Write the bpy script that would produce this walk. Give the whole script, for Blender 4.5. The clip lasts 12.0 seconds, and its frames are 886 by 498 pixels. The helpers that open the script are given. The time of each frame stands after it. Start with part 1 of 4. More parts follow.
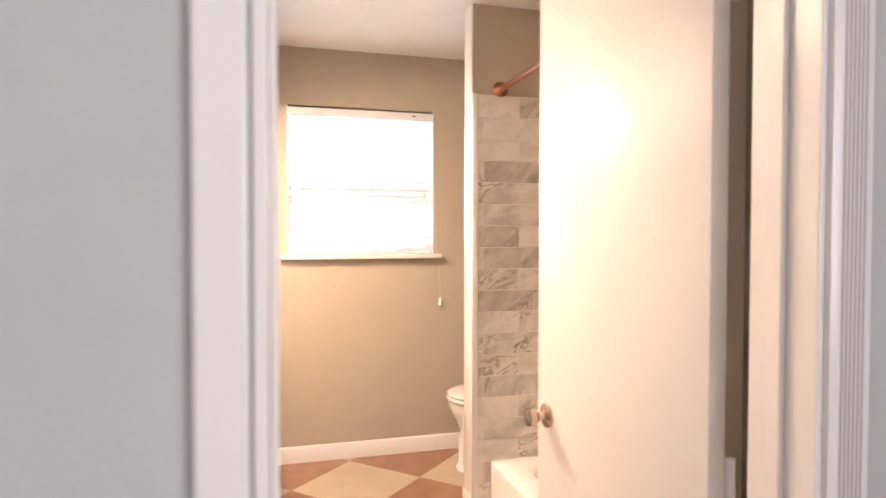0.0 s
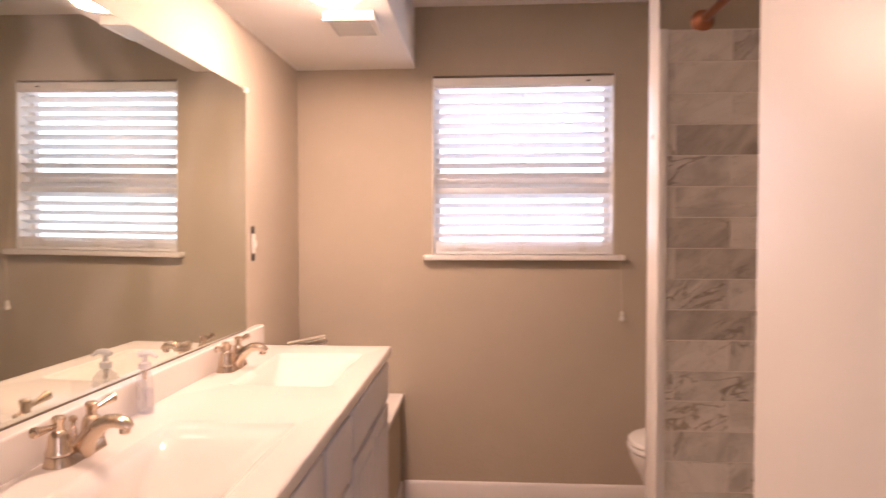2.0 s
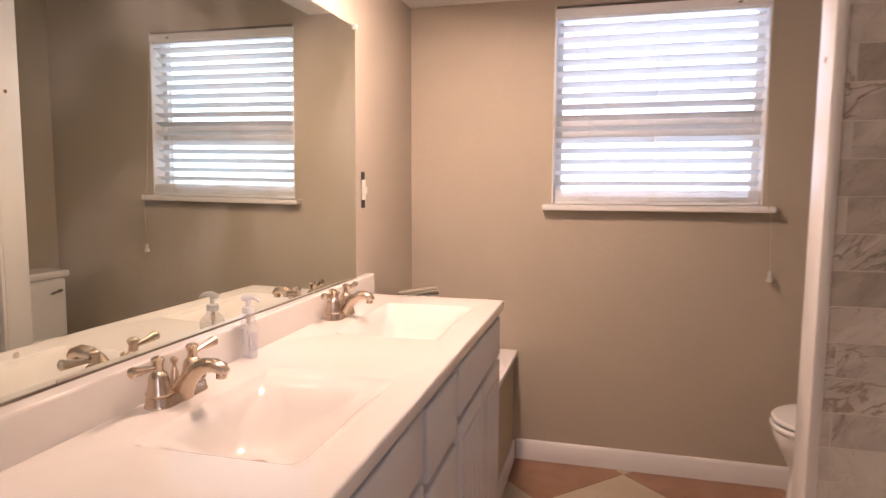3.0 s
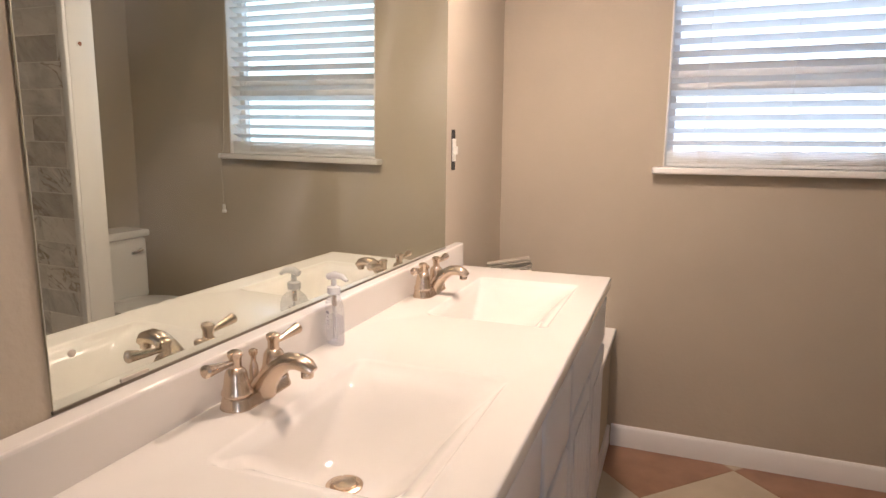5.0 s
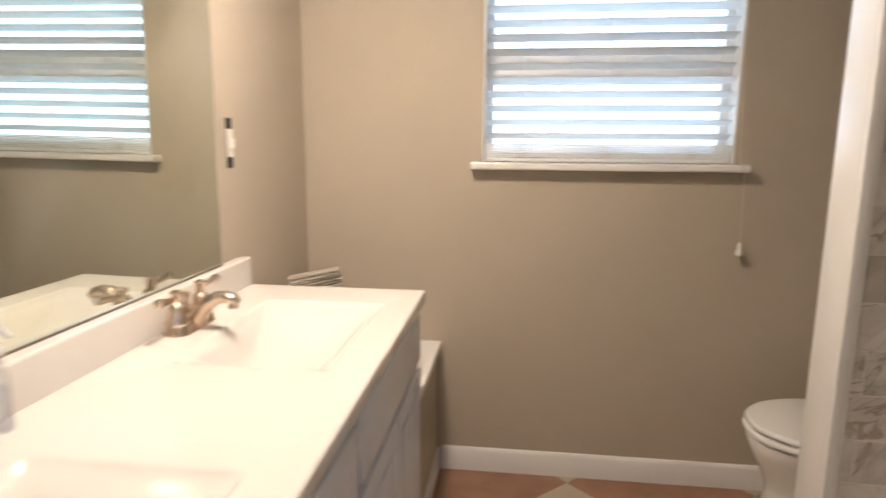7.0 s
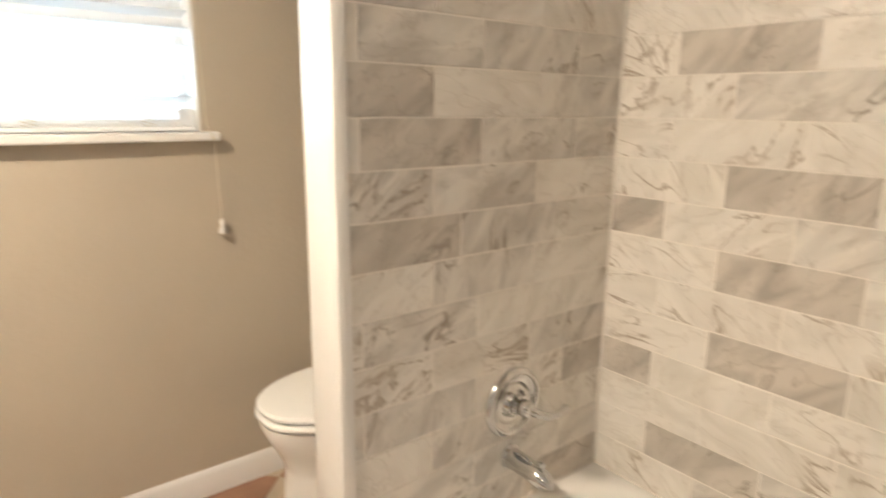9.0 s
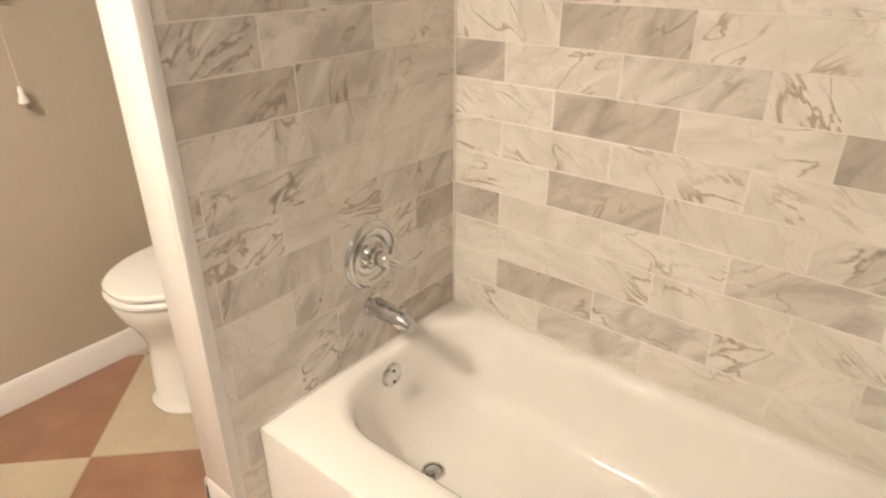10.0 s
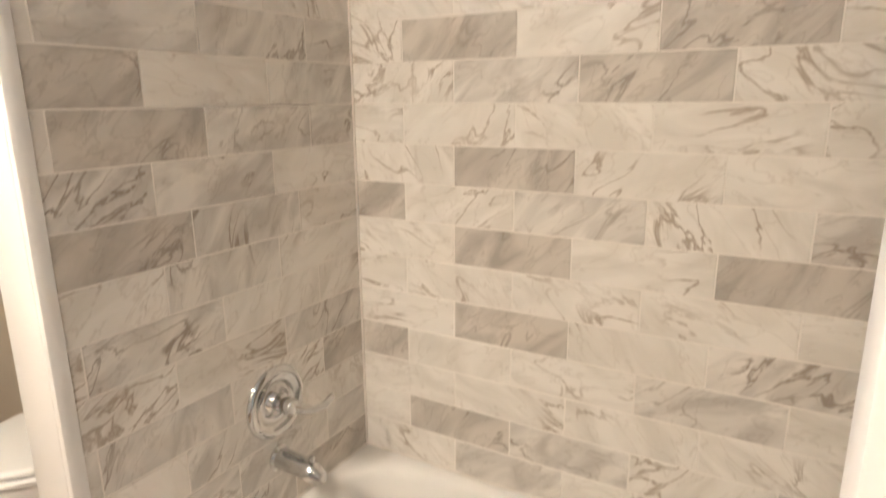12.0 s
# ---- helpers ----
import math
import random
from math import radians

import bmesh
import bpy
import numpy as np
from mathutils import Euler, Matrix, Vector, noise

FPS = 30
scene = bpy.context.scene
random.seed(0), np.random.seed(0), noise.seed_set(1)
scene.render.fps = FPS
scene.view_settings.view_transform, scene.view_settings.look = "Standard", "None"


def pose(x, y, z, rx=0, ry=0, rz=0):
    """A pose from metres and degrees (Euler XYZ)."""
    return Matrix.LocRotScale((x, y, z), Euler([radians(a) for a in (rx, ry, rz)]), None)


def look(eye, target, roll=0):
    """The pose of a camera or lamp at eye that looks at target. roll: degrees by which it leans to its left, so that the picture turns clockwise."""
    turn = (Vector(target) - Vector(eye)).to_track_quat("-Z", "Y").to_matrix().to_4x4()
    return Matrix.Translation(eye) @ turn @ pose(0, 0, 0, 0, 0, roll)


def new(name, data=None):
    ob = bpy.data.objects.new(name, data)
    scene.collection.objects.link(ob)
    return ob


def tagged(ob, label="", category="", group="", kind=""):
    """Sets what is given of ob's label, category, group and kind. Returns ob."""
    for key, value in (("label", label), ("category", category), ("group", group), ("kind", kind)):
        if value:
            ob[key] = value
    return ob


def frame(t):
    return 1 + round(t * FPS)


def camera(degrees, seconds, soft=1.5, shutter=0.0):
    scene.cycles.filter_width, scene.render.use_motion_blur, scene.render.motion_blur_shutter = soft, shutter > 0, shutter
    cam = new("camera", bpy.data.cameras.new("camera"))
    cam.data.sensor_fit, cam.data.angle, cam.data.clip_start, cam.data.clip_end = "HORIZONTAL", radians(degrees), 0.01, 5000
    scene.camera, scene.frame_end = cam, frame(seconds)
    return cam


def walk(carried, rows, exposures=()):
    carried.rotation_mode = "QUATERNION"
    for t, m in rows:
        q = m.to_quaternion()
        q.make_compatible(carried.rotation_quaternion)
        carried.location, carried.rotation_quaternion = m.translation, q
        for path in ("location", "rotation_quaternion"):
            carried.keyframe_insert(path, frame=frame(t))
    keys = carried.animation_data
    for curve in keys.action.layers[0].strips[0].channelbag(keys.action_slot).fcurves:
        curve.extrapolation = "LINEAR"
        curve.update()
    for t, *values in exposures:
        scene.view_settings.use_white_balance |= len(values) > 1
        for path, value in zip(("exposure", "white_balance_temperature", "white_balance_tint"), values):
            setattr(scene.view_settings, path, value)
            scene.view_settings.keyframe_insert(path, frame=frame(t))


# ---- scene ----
cam = camera(71.52, 12.0, shutter=0.5)
PATH = [
    (0.0, 0.2030, 0.0049, 1.3132, -1.389, -0.079, -15.482),
    (0.5, 0.4015, 0.1370, 1.3164, -1.430, 0.288, -15.714),
    (1.0, 0.4547, 0.3546, 1.3114, -1.491, -0.036, -14.042),
    (1.5, 0.4881, 0.5150, 1.3192, -1.471, -0.048, -7.007),
    (2.0, 0.5135, 0.6550, 1.3141, -1.812, 0.092, 3.506),
    (2.5, 0.5583, 0.7302, 1.3005, -3.750, -0.132, 11.345),
    (3.0, 0.5152, 0.8201, 1.2844, -6.072, -0.110, 14.758),
    (3.5, 0.4310, 0.9544, 1.2829, -7.023, -0.204, 16.262),
    (5.5, 0.3449, 1.0328, 1.2939, -10.405, -0.251, 21.649),
    (6.0, 0.3355, 1.0765, 1.2755, -10.065, -0.129, 20.590),
    (6.5, 0.3744, 1.2121, 1.2805, -10.362, -0.008, 15.461),
    (8.5, 0.5028, 1.7219, 1.2754, -10.016, -0.854, -27.296),
    (9.0, 0.5437, 1.6946, 1.2730, -12.999, -0.641, -38.456),
    (9.5, 0.5712, 1.6863, 1.2733, -19.197, -0.349, -46.676),
    (10.0, 0.5843, 1.6661, 1.2694, -26.414, -0.004, -51.373),
    (10.5, 0.5943, 1.6535, 1.2692, -28.746, 0.358, -54.679),
    (11.0, 0.6012, 1.6468, 1.2635, -28.587, 0.496, -57.140),
    (11.5, 0.5957, 1.6519, 1.2588, -22.034, 0.337, -59.132),
    (12.0, 0.5958, 1.6545, 1.2638, -13.741, 0.481, -60.030),
]
walk(cam, [(t, pose(x, y, z, 90 + pitch, roll, yaw)) for t, x, y, z, pitch, roll, yaw in PATH],
     exposures=[(0.0, 0.88, 6080, 22), (0.5, 0.40, 6550, 33), (1.0, 0.10, 6550, 37), (1.5, -0.10, 6550, 41), (2.5, -0.32, 6100, 34), (3.7, -0.46, 5750, 26), (5.5, -0.46, 5350, 15),
                (6.5, -0.45, 5300, 12), (8.5, 0.28, 5300, 3), (9.5, 0.68, 5350, 6), (10.5, 0.64, 5300, 6), (11.2, 0.66, 5220, 5), (12.0, 0.56, 5150, 6)])

# ---- world and lights ----
world = bpy.data.worlds.new("world")
scene.world = world
world.use_nodes = True
sky = world.node_tree.nodes.new("ShaderNodeTexSky")
sky.sky_type, sky.sun_disc = "NISHITA", False
sky.sun_elevation, sky.sun_rotation = radians(65), radians(77)
background = world.node_tree.nodes["Background"]
background.inputs["Strength"].default_value = 0.15
world.node_tree.links.new(sky.outputs["Color"], background.inputs["Color"])
sun = new("sun", bpy.data.lights.new("sun", "SUN"))
sun.data.energy, sun.data.angle, sun.data.color = 3.0, radians(0.6), (1.0, 0.95, 0.88)
sun.matrix_world = look((9, 2, 20), (0, 0, 0))


def area_lamp(name, m, sx, sy, watts, colour):
    lamp = new(name, bpy.data.lights.new(name, "AREA"))
    lamp.data.shape, lamp.data.size, lamp.data.size_y = "RECTANGLE", sx, sy
    lamp.data.energy, lamp.data.color = watts, colour
    lamp.matrix_world = m
    return lamp


# plan, in metres
XL, XR, YB, YT = -0.368, 1.944, 3.605, 2.702
YF0, YF1 = 0.756, 0.884
CEIL, SOFFIT_Z, SOFFIT_X = 2.372, 2.081, 0.201
WX0, WX1, WZ0, WZ1 = 0.282, 1.141, 1.194, 2.045
PX, PY1 = 1.096, 2.810
# soffit lights: y 1.66 is unseen, added to soften shadows; y 2.64 is real
LIGHT_X, LIGHT_Y = 0.040, (1.66, 2.64)

area_lamp("window_daylight", look((0.71, YB + 0.20, 1.62), (0.71, 0, 1.2)), 1.40, 1.00, 16.5, (0.80, 0.94, 1.0))
# the hall lamp is an added fill; no source is known there
area_lamp("hall_fill", look((1.70, -1.60, 1.50), (-3, -1.60, 1.4)), 1.2, 1.1, 36, (0.99, 0.96, 0.92))

# ---- materials ----
def mat(name, colour, rough=0.5, metal=0.0, vary=0.06, scale=6.0, bump=0.0, bump_scale=120.0, coat=0.0, second=None, spec=0.5):
    """A paint-like surface: two scales of colour variation, a little uneven gloss and a fine relief."""
    m = bpy.data.materials.new(name)
    m.use_nodes = True
    nt = m.node_tree
    b = nt.nodes["Principled BSDF"]
    tc = nt.nodes.new("ShaderNodeTexCoord")
    n1 = nt.nodes.new("ShaderNodeTexNoise")
    n1.inputs["Scale"].default_value, n1.inputs["Detail"].default_value = scale, 5
    n2 = nt.nodes.new("ShaderNodeTexNoise")
    n2.inputs["Scale"].default_value, n2.inputs["Detail"].default_value = scale * 0.22, 3
    nt.links.new(tc.outputs["Object"], n1.inputs["Vector"])
    nt.links.new(tc.outputs["Object"], n2.inputs["Vector"])
    add = nt.nodes.new("ShaderNodeMath")
    add.operation = "ADD"
    nt.links.new(n1.outputs["Fac"], add.inputs[0])
    nt.links.new(n2.outputs["Fac"], add.inputs[1])
    ramp = nt.nodes.new("ShaderNodeValToRGB")
    other = second or tuple(c * (1 - vary * 2) for c in colour)
    ramp.color_ramp.elements[0].position, ramp.color_ramp.elements[1].position = 0.35, 0.65
    half = nt.nodes.new("ShaderNodeMath")
    half.operation, half.inputs[1].default_value = "MULTIPLY", 0.5
    nt.links.new(add.outputs[0], half.inputs[0])
    nt.links.new(half.outputs[0], ramp.inputs["Fac"])
    ramp.color_ramp.elements[0].color, ramp.color_ramp.elements[1].color = (*other, 1), (*colour, 1)
    nt.links.new(ramp.outputs["Color"], b.inputs["Base Color"])
    rr = nt.nodes.new("ShaderNodeMapRange")
    rr.inputs["To Min"].default_value, rr.inputs["To Max"].default_value = max(0.02, rough * 0.85), min(1, rough * 1.15)
    nt.links.new(n1.outputs["Fac"], rr.inputs["Value"])
    nt.links.new(rr.outputs["Result"], b.inputs["Roughness"])
    b.inputs["Metallic"].default_value = metal
    b.inputs["Coat Weight"].default_value = coat
    b.inputs["Specular IOR Level"].default_value = spec
    if bump:
        n3 = nt.nodes.new("ShaderNodeTexNoise")
        n3.inputs["Scale"].default_value, n3.inputs["Detail"].default_value = bump_scale, 3
        nt.links.new(tc.outputs["Object"], n3.inputs["Vector"])
        bp = nt.nodes.new("ShaderNodeBump")
        bp.inputs["Strength"].default_value, bp.inputs["Distance"].default_value = bump, 0.002
        nt.links.new(n3.outputs["Fac"], bp.inputs["Height"])
        nt.links.new(bp.outputs["Normal"], b.inputs["Normal"])
    return m


def marble(name, light, dark, amount, vein, slant):
    """Grey marble: cloudy body with slanting thin veins; every tile is cut from another spot."""
    m = bpy.data.materials.new(name)
    m.use_nodes = True
    nt = m.node_tree
    b = nt.nodes["Principled BSDF"]
    tc, info = nt.nodes.new("ShaderNodeTexCoord"), nt.nodes.new("ShaderNodeObjectInfo")
    shift = nt.nodes.new("ShaderNodeVectorMath")
    shift.operation = "MULTIPLY_ADD"
    comb = nt.nodes.new("ShaderNodeCombineXYZ")
    for k in range(3):
        mul = nt.nodes.new("ShaderNodeMath")
        mul.operation, mul.inputs[1].default_value = "MULTIPLY", (37.0, 61.0, 23.0)[k]
        nt.links.new(info.outputs["Random"], mul.inputs[0])
        nt.links.new(mul.outputs[0], comb.inputs[k])
    nt.links.new(tc.outputs["Object"], shift.inputs[0])
    shift.inputs[1].default_value = (1, 1, 1)
    nt.links.new(comb.outputs[0], shift.inputs[2])
    turn = nt.nodes.new("ShaderNodeVectorRotate")
    turn.rotation_type = "Y_AXIS"
    ang = nt.nodes.new("ShaderNodeMapRange")
    fr = nt.nodes.new("ShaderNodeMath")
    fr.operation = "FRACT"
    m7 = nt.nodes.new("ShaderNodeMath")
    m7.operation, m7.inputs[1].default_value = "MULTIPLY", 7.31
    nt.links.new(info.outputs["Random"], m7.inputs[0])
    nt.links.new(m7.outputs[0], fr.inputs[0])
    nt.links.new(fr.outputs[0], ang.inputs["Value"])
    ang.inputs["To Min"].default_value, ang.inputs["To Max"].default_value = slant
    nt.links.new(shift.outputs[0], turn.inputs["Vector"])
    nt.links.new(ang.outputs["Result"], turn.inputs["Angle"])
    mp = nt.nodes.new("ShaderNodeVectorMath")
    mp.operation, mp.inputs[1].default_value = "MULTIPLY", (1.1, 1.1, 2.8)
    nt.links.new(turn.outputs[0], mp.inputs[0])
    cloud = nt.nodes.new("ShaderNodeTexNoise")
    cloud.inputs["Scale"].default_value, cloud.inputs["Detail"].default_value = 5.0, 6
    cloud.inputs["Distortion"].default_value = 0.8
    nt.links.new(mp.outputs[0], cloud.inputs["Vector"])
    ramp = nt.nodes.new("ShaderNodeValToRGB")
    ramp.color_ramp.elements[0].position, ramp.color_ramp.elements[1].position = 0.5 - amount, 0.62
    ramp.color_ramp.elements[0].color, ramp.color_ramp.elements[1].color = (*dark, 1), (*light, 1)
    nt.links.new(cloud.outputs["Fac"], ramp.inputs["Fac"])
    vn = nt.nodes.new("ShaderNodeTexNoise")
    vn.inputs["Scale"].default_value, vn.inputs["Detail"].default_value = 4.6, 6
    vn.inputs["Distortion"].default_value = 0.7
    nt.links.new(mp.outputs[0], vn.inputs["Vector"])
    sub = nt.nodes.new("ShaderNodeMath")
    sub.operation, sub.inputs[1].default_value = "SUBTRACT", 0.5
    nt.links.new(vn.outputs["Fac"], sub.inputs[0])
    ab = nt.nodes.new("ShaderNodeMath")
    ab.operation = "ABSOLUTE"
    nt.links.new(sub.outputs[0], ab.inputs[0])
    vr = nt.nodes.new("ShaderNodeValToRGB")
    vr.color_ramp.elements[0].color, vr.color_ramp.elements[1].color = (1, 1, 1, 1), (0, 0, 0, 1)
    vr.color_ramp.elements[0].position, vr.color_ramp.elements[1].position = 0.003, 0.024
    nt.links.new(ab.outputs[0], vr.inputs["Fac"])
    gate = nt.nodes.new("ShaderNodeTexNoise")
    gate.inputs["Scale"].default_value = 4.0
    nt.links.new(shift.outputs[0], gate.inputs["Vector"])
    gr = nt.nodes.new("ShaderNodeMapRange")
    gr.inputs["From Min"].default_value, gr.inputs["From Max"].default_value = 0.485, 0.60
    gr.inputs["To Max"].default_value = vein
    nt.links.new(gate.outputs["Fac"], gr.inputs["Value"])
    fac = nt.nodes.new("ShaderNodeMath")
    fac.operation = "MULTIPLY"
    nt.links.new(vr.outputs["Color"], fac.inputs[0])
    nt.links.new(gr.outputs["Result"], fac.inputs[1])
    fine = nt.nodes.new("ShaderNodeTexNoise")
    fine.inputs["Scale"].default_value, fine.inputs["Detail"].default_value, fine.inputs["Distortion"].default_value = 7.5, 5, 0.5
    nt.links.new(mp.outputs[0], fine.inputs["Vector"])
    fs = nt.nodes.new("ShaderNodeMath")
    fs.operation, fs.inputs[1].default_value = "SUBTRACT", 0.53
    nt.links.new(fine.outputs["Fac"], fs.inputs[0])
    fa = nt.nodes.new("ShaderNodeMath")
    fa.operation = "ABSOLUTE"
    nt.links.new(fs.outputs[0], fa.inputs[0])
    fm = nt.nodes.new("ShaderNodeMapRange")
    fm.inputs["From Min"].default_value, fm.inputs["From Max"].default_value = 0.002, 0.018
    fm.inputs["To Min"].default_value, fm.inputs["To Max"].default_value = 0.24, 0.0
    nt.links.new(fa.outputs[0], fm.inputs["Value"])
    both = nt.nodes.new("ShaderNodeMath")
    both.operation = "MAXIMUM"
    nt.links.new(fac.outputs[0], both.inputs[0])
    nt.links.new(fm.outputs["Result"], both.inputs[1])
    mix = nt.nodes.new("ShaderNodeMix")
    mix.data_type = "RGBA"
    nt.links.new(both.outputs[0], mix.inputs["Factor"])
    nt.links.new(ramp.outputs["Color"], mix.inputs["A"])
    mix.inputs["B"].default_value = (dark[0] * 0.58, dark[1] * 0.51, dark[2] * 0.44, 1)
    nt.links.new(mix.outputs["Result"], b.inputs["Base Color"])
    b.inputs["Roughness"].default_value = 0.34
    return m


WALL = mat("greige_wall_paint", (0.495, 0.433, 0.338), 0.62, bump=0.5, bump_scale=65, vary=0.03, spec=0.3)
WALL_HALL = mat("grey_hall_paint", (0.53, 0.535, 0.525), 0.6, bump=0.3, bump_scale=90, vary=0.03)
CEILING = mat("ceiling_white", (0.80, 0.78, 0.74), 0.8, bump=0.25, bump_scale=70, vary=0.02)
TRIM = mat("white_trim_gloss", (0.82, 0.80, 0.77), 0.30, vary=0.015, bump=0.02, bump_scale=90)
DOORWHITE = mat("white_door_gloss", (0.84, 0.81, 0.77), 0.38, vary=0.015, bump=0.04, bump_scale=60, spec=0.4)
COUNTER = mat("cultured_marble_white", (0.74, 0.705, 0.655), 0.06, vary=0.015, scale=3)
CABINET = mat("pale_grey_cabinet_paint", (0.69, 0.69, 0.70), 0.30, vary=0.03, bump=0.08, bump_scale=50)
# near-black: painted shade of the slot and switch box; also screws and toe kick
DARK = mat("dark_gap", (0.03, 0.028, 0.025), 0.8)
NICKEL = mat("brushed_nickel", (0.66, 0.54, 0.42), 0.25, metal=1.0, vary=0.04, scale=30)
CHROME = mat("chrome", (0.66, 0.66, 0.65), 0.09, metal=1.0, vary=0.02)
BRONZE = mat("copper_bronze_rod", (0.36, 0.15, 0.08), 0.3, metal=0.8, vary=0.12)
PORCELAIN = mat("porcelain_white", (0.83, 0.82, 0.79), 0.08, vary=0.01)
TUBMAT = mat("tub_enamel", (0.87, 0.85, 0.81), 0.10, vary=0.01)
SLAT = mat("white_blind_slat", (0.92, 0.92, 0.91), 0.4, vary=0.02)
PLASTIC = mat("white_plastic", (0.80, 0.78, 0.72), 0.4, vary=0.02)
OLD_SLAT = mat("aged_blind_slat", (0.60, 0.54, 0.45), 0.5, vary=0.1, scale=12)
CORD = mat("cream_cord", (0.70, 0.62, 0.48), 0.8, vary=0.06)
GROUT = mat("pale_grout", (0.88, 0.83, 0.76), 0.9, bump=0.3, bump_scale=300)
FLOORGROUT = mat("tan_floor_grout", (0.48, 0.39, 0.28), 0.9, bump=0.3, bump_scale=300)
TERRACOTTA = mat("terracotta_floor_tile", (0.36, 0.205, 0.125), 0.42, second=(0.22, 0.115, 0.07), scale=9, bump=0.12, bump_scale=60)
BEIGE_TILE = mat("beige_floor_tile", (0.52, 0.445, 0.33), 0.42, second=(0.42, 0.35, 0.25), scale=9, bump=0.12, bump_scale=60)
SUBFLOOR = mat("hall_floor_wood", (0.30, 0.18, 0.10), 0.4, vary=0.15, scale=9)
MARBLE_LIGHT = marble("marble_pale", (0.82, 0.78, 0.72), (0.69, 0.65, 0.585), 0.16, 0.95, (-1.15, 0.9))
MARBLE_MID = marble("marble_clouded", (0.77, 0.73, 0.67), (0.51, 0.475, 0.43), 0.16, 0.9, (0.25, 1.2))
MARBLE_DARK = marble("marble_grey", (0.63, 0.58, 0.515), (0.40, 0.365, 0.32), 0.18, 0.7, (0.5, 1.05))
GRASS = mat("lawn", (0.10, 0.16, 0.05), 0.9, vary=0.2, scale=3)
FENCE = mat("fence_wood", (0.42, 0.32, 0.23), 0.85, vary=0.15, scale=8)


def glass(name, colour, rough=0.0, ior=1.45):
    m = bpy.data.materials.new(name)
    m.use_nodes = True
    b = m.node_tree.nodes["Principled BSDF"]
    b.inputs["Base Color"].default_value = (*colour, 1)
    b.inputs["Transmission Weight"].default_value, b.inputs["Roughness"].default_value, b.inputs["IOR"].default_value = 1.0, rough, ior
    return m


def glow(name, colour, strength):
    m = bpy.data.materials.new(name)
    m.use_nodes = True
    b = m.node_tree.nodes["Principled BSDF"]
    b.inputs["Base Color"].default_value = (0.8, 0.8, 0.78, 1)
    b.inputs["Emission Color"].default_value, b.inputs["Emission Strength"].default_value = (*colour, 1), strength
    return m


def hazed_mirror():
    """Silvered glass with faint cloudy patches of old cleaning haze."""
    m = bpy.data.materials.new("mirror_silver")
    m.use_nodes = True
    nt = m.node_tree
    b = nt.nodes["Principled BSDF"]
    b.inputs["Base Color"].default_value = (0.70, 0.73, 0.66, 1)
    b.inputs["Metallic"].default_value, b.inputs["Roughness"].default_value = 1.0, 0.0
    haze = nt.nodes.new("ShaderNodeBsdfDiffuse")
    haze.inputs["Color"].default_value = (0.75, 0.74, 0.70, 1)
    tc, n = nt.nodes.new("ShaderNodeTexCoord"), nt.nodes.new("ShaderNodeTexNoise")
    n.inputs["Scale"].default_value, n.inputs["Detail"].default_value, n.inputs["Distortion"].default_value = 1.7, 3, 1.2
    nt.links.new(tc.outputs["Object"], n.inputs["Vector"])
    r = nt.nodes.new("ShaderNodeMapRange")
    r.inputs["From Min"].default_value, r.inputs["From Max"].default_value = 0.48, 0.75
    r.inputs["To Min"].default_value, r.inputs["To Max"].default_value = 0.01, 0.17
    nt.links.new(n.outputs["Fac"], r.inputs["Value"])
    mix = nt.nodes.new("ShaderNodeMixShader")
    nt.links.new(r.outputs["Result"], mix.inputs[0])
    nt.links.new(b.outputs[0], mix.inputs[1])
    nt.links.new(haze.outputs[0], mix.inputs[2])
    nt.links.new(mix.outputs[0], nt.nodes["Material Output"].inputs["Surface"])
    return m


MIRROR = hazed_mirror()
PANE = glass("window_glass", (1, 1, 1))


def thin_clear(name, tint, milk):
    """Thin clear plastic: mostly see-through, with a gloss and a little milkiness."""
    m = bpy.data.materials.new(name)
    m.use_nodes = True
    nt = m.node_tree
    b = nt.nodes["Principled BSDF"]
    b.inputs["Base Color"].default_value = (0.85, 0.85, 0.86, 1)
    b.inputs["Roughness"].default_value = 0.06
    clear = nt.nodes.new("ShaderNodeBsdfTransparent")
    clear.inputs["Color"].default_value = (*tint, 1)
    n = nt.nodes.new("ShaderNodeTexNoise")
    n.inputs["Scale"].default_value, n.inputs["Detail"].default_value = 60, 2
    r = nt.nodes.new("ShaderNodeMapRange")
    r.inputs["To Min"].default_value, r.inputs["To Max"].default_value = milk * 0.6, milk * 1.4
    nt.links.new(n.outputs["Fac"], r.inputs["Value"])
    mix = nt.nodes.new("ShaderNodeMixShader")
    nt.links.new(r.outputs["Result"], mix.inputs[0])
    nt.links.new(clear.outputs[0], mix.inputs[1])
    nt.links.new(b.outputs[0], mix.inputs[2])
    nt.links.new(mix.outputs[0], nt.nodes["Material Output"].inputs["Surface"])
    return m


BOTTLE = thin_clear("clear_bottle_plastic", (0.95, 0.95, 0.96), 0.16)
PUMP = thin_clear("milky_pump_plastic", (0.95, 0.95, 0.96), 0.55)
# weak glow for the added near dome, strong for the real one
DOMES = [glow("lit_glass_dome", (1.0, 0.73, 0.48), w) for w in (130.0, 585.0)]


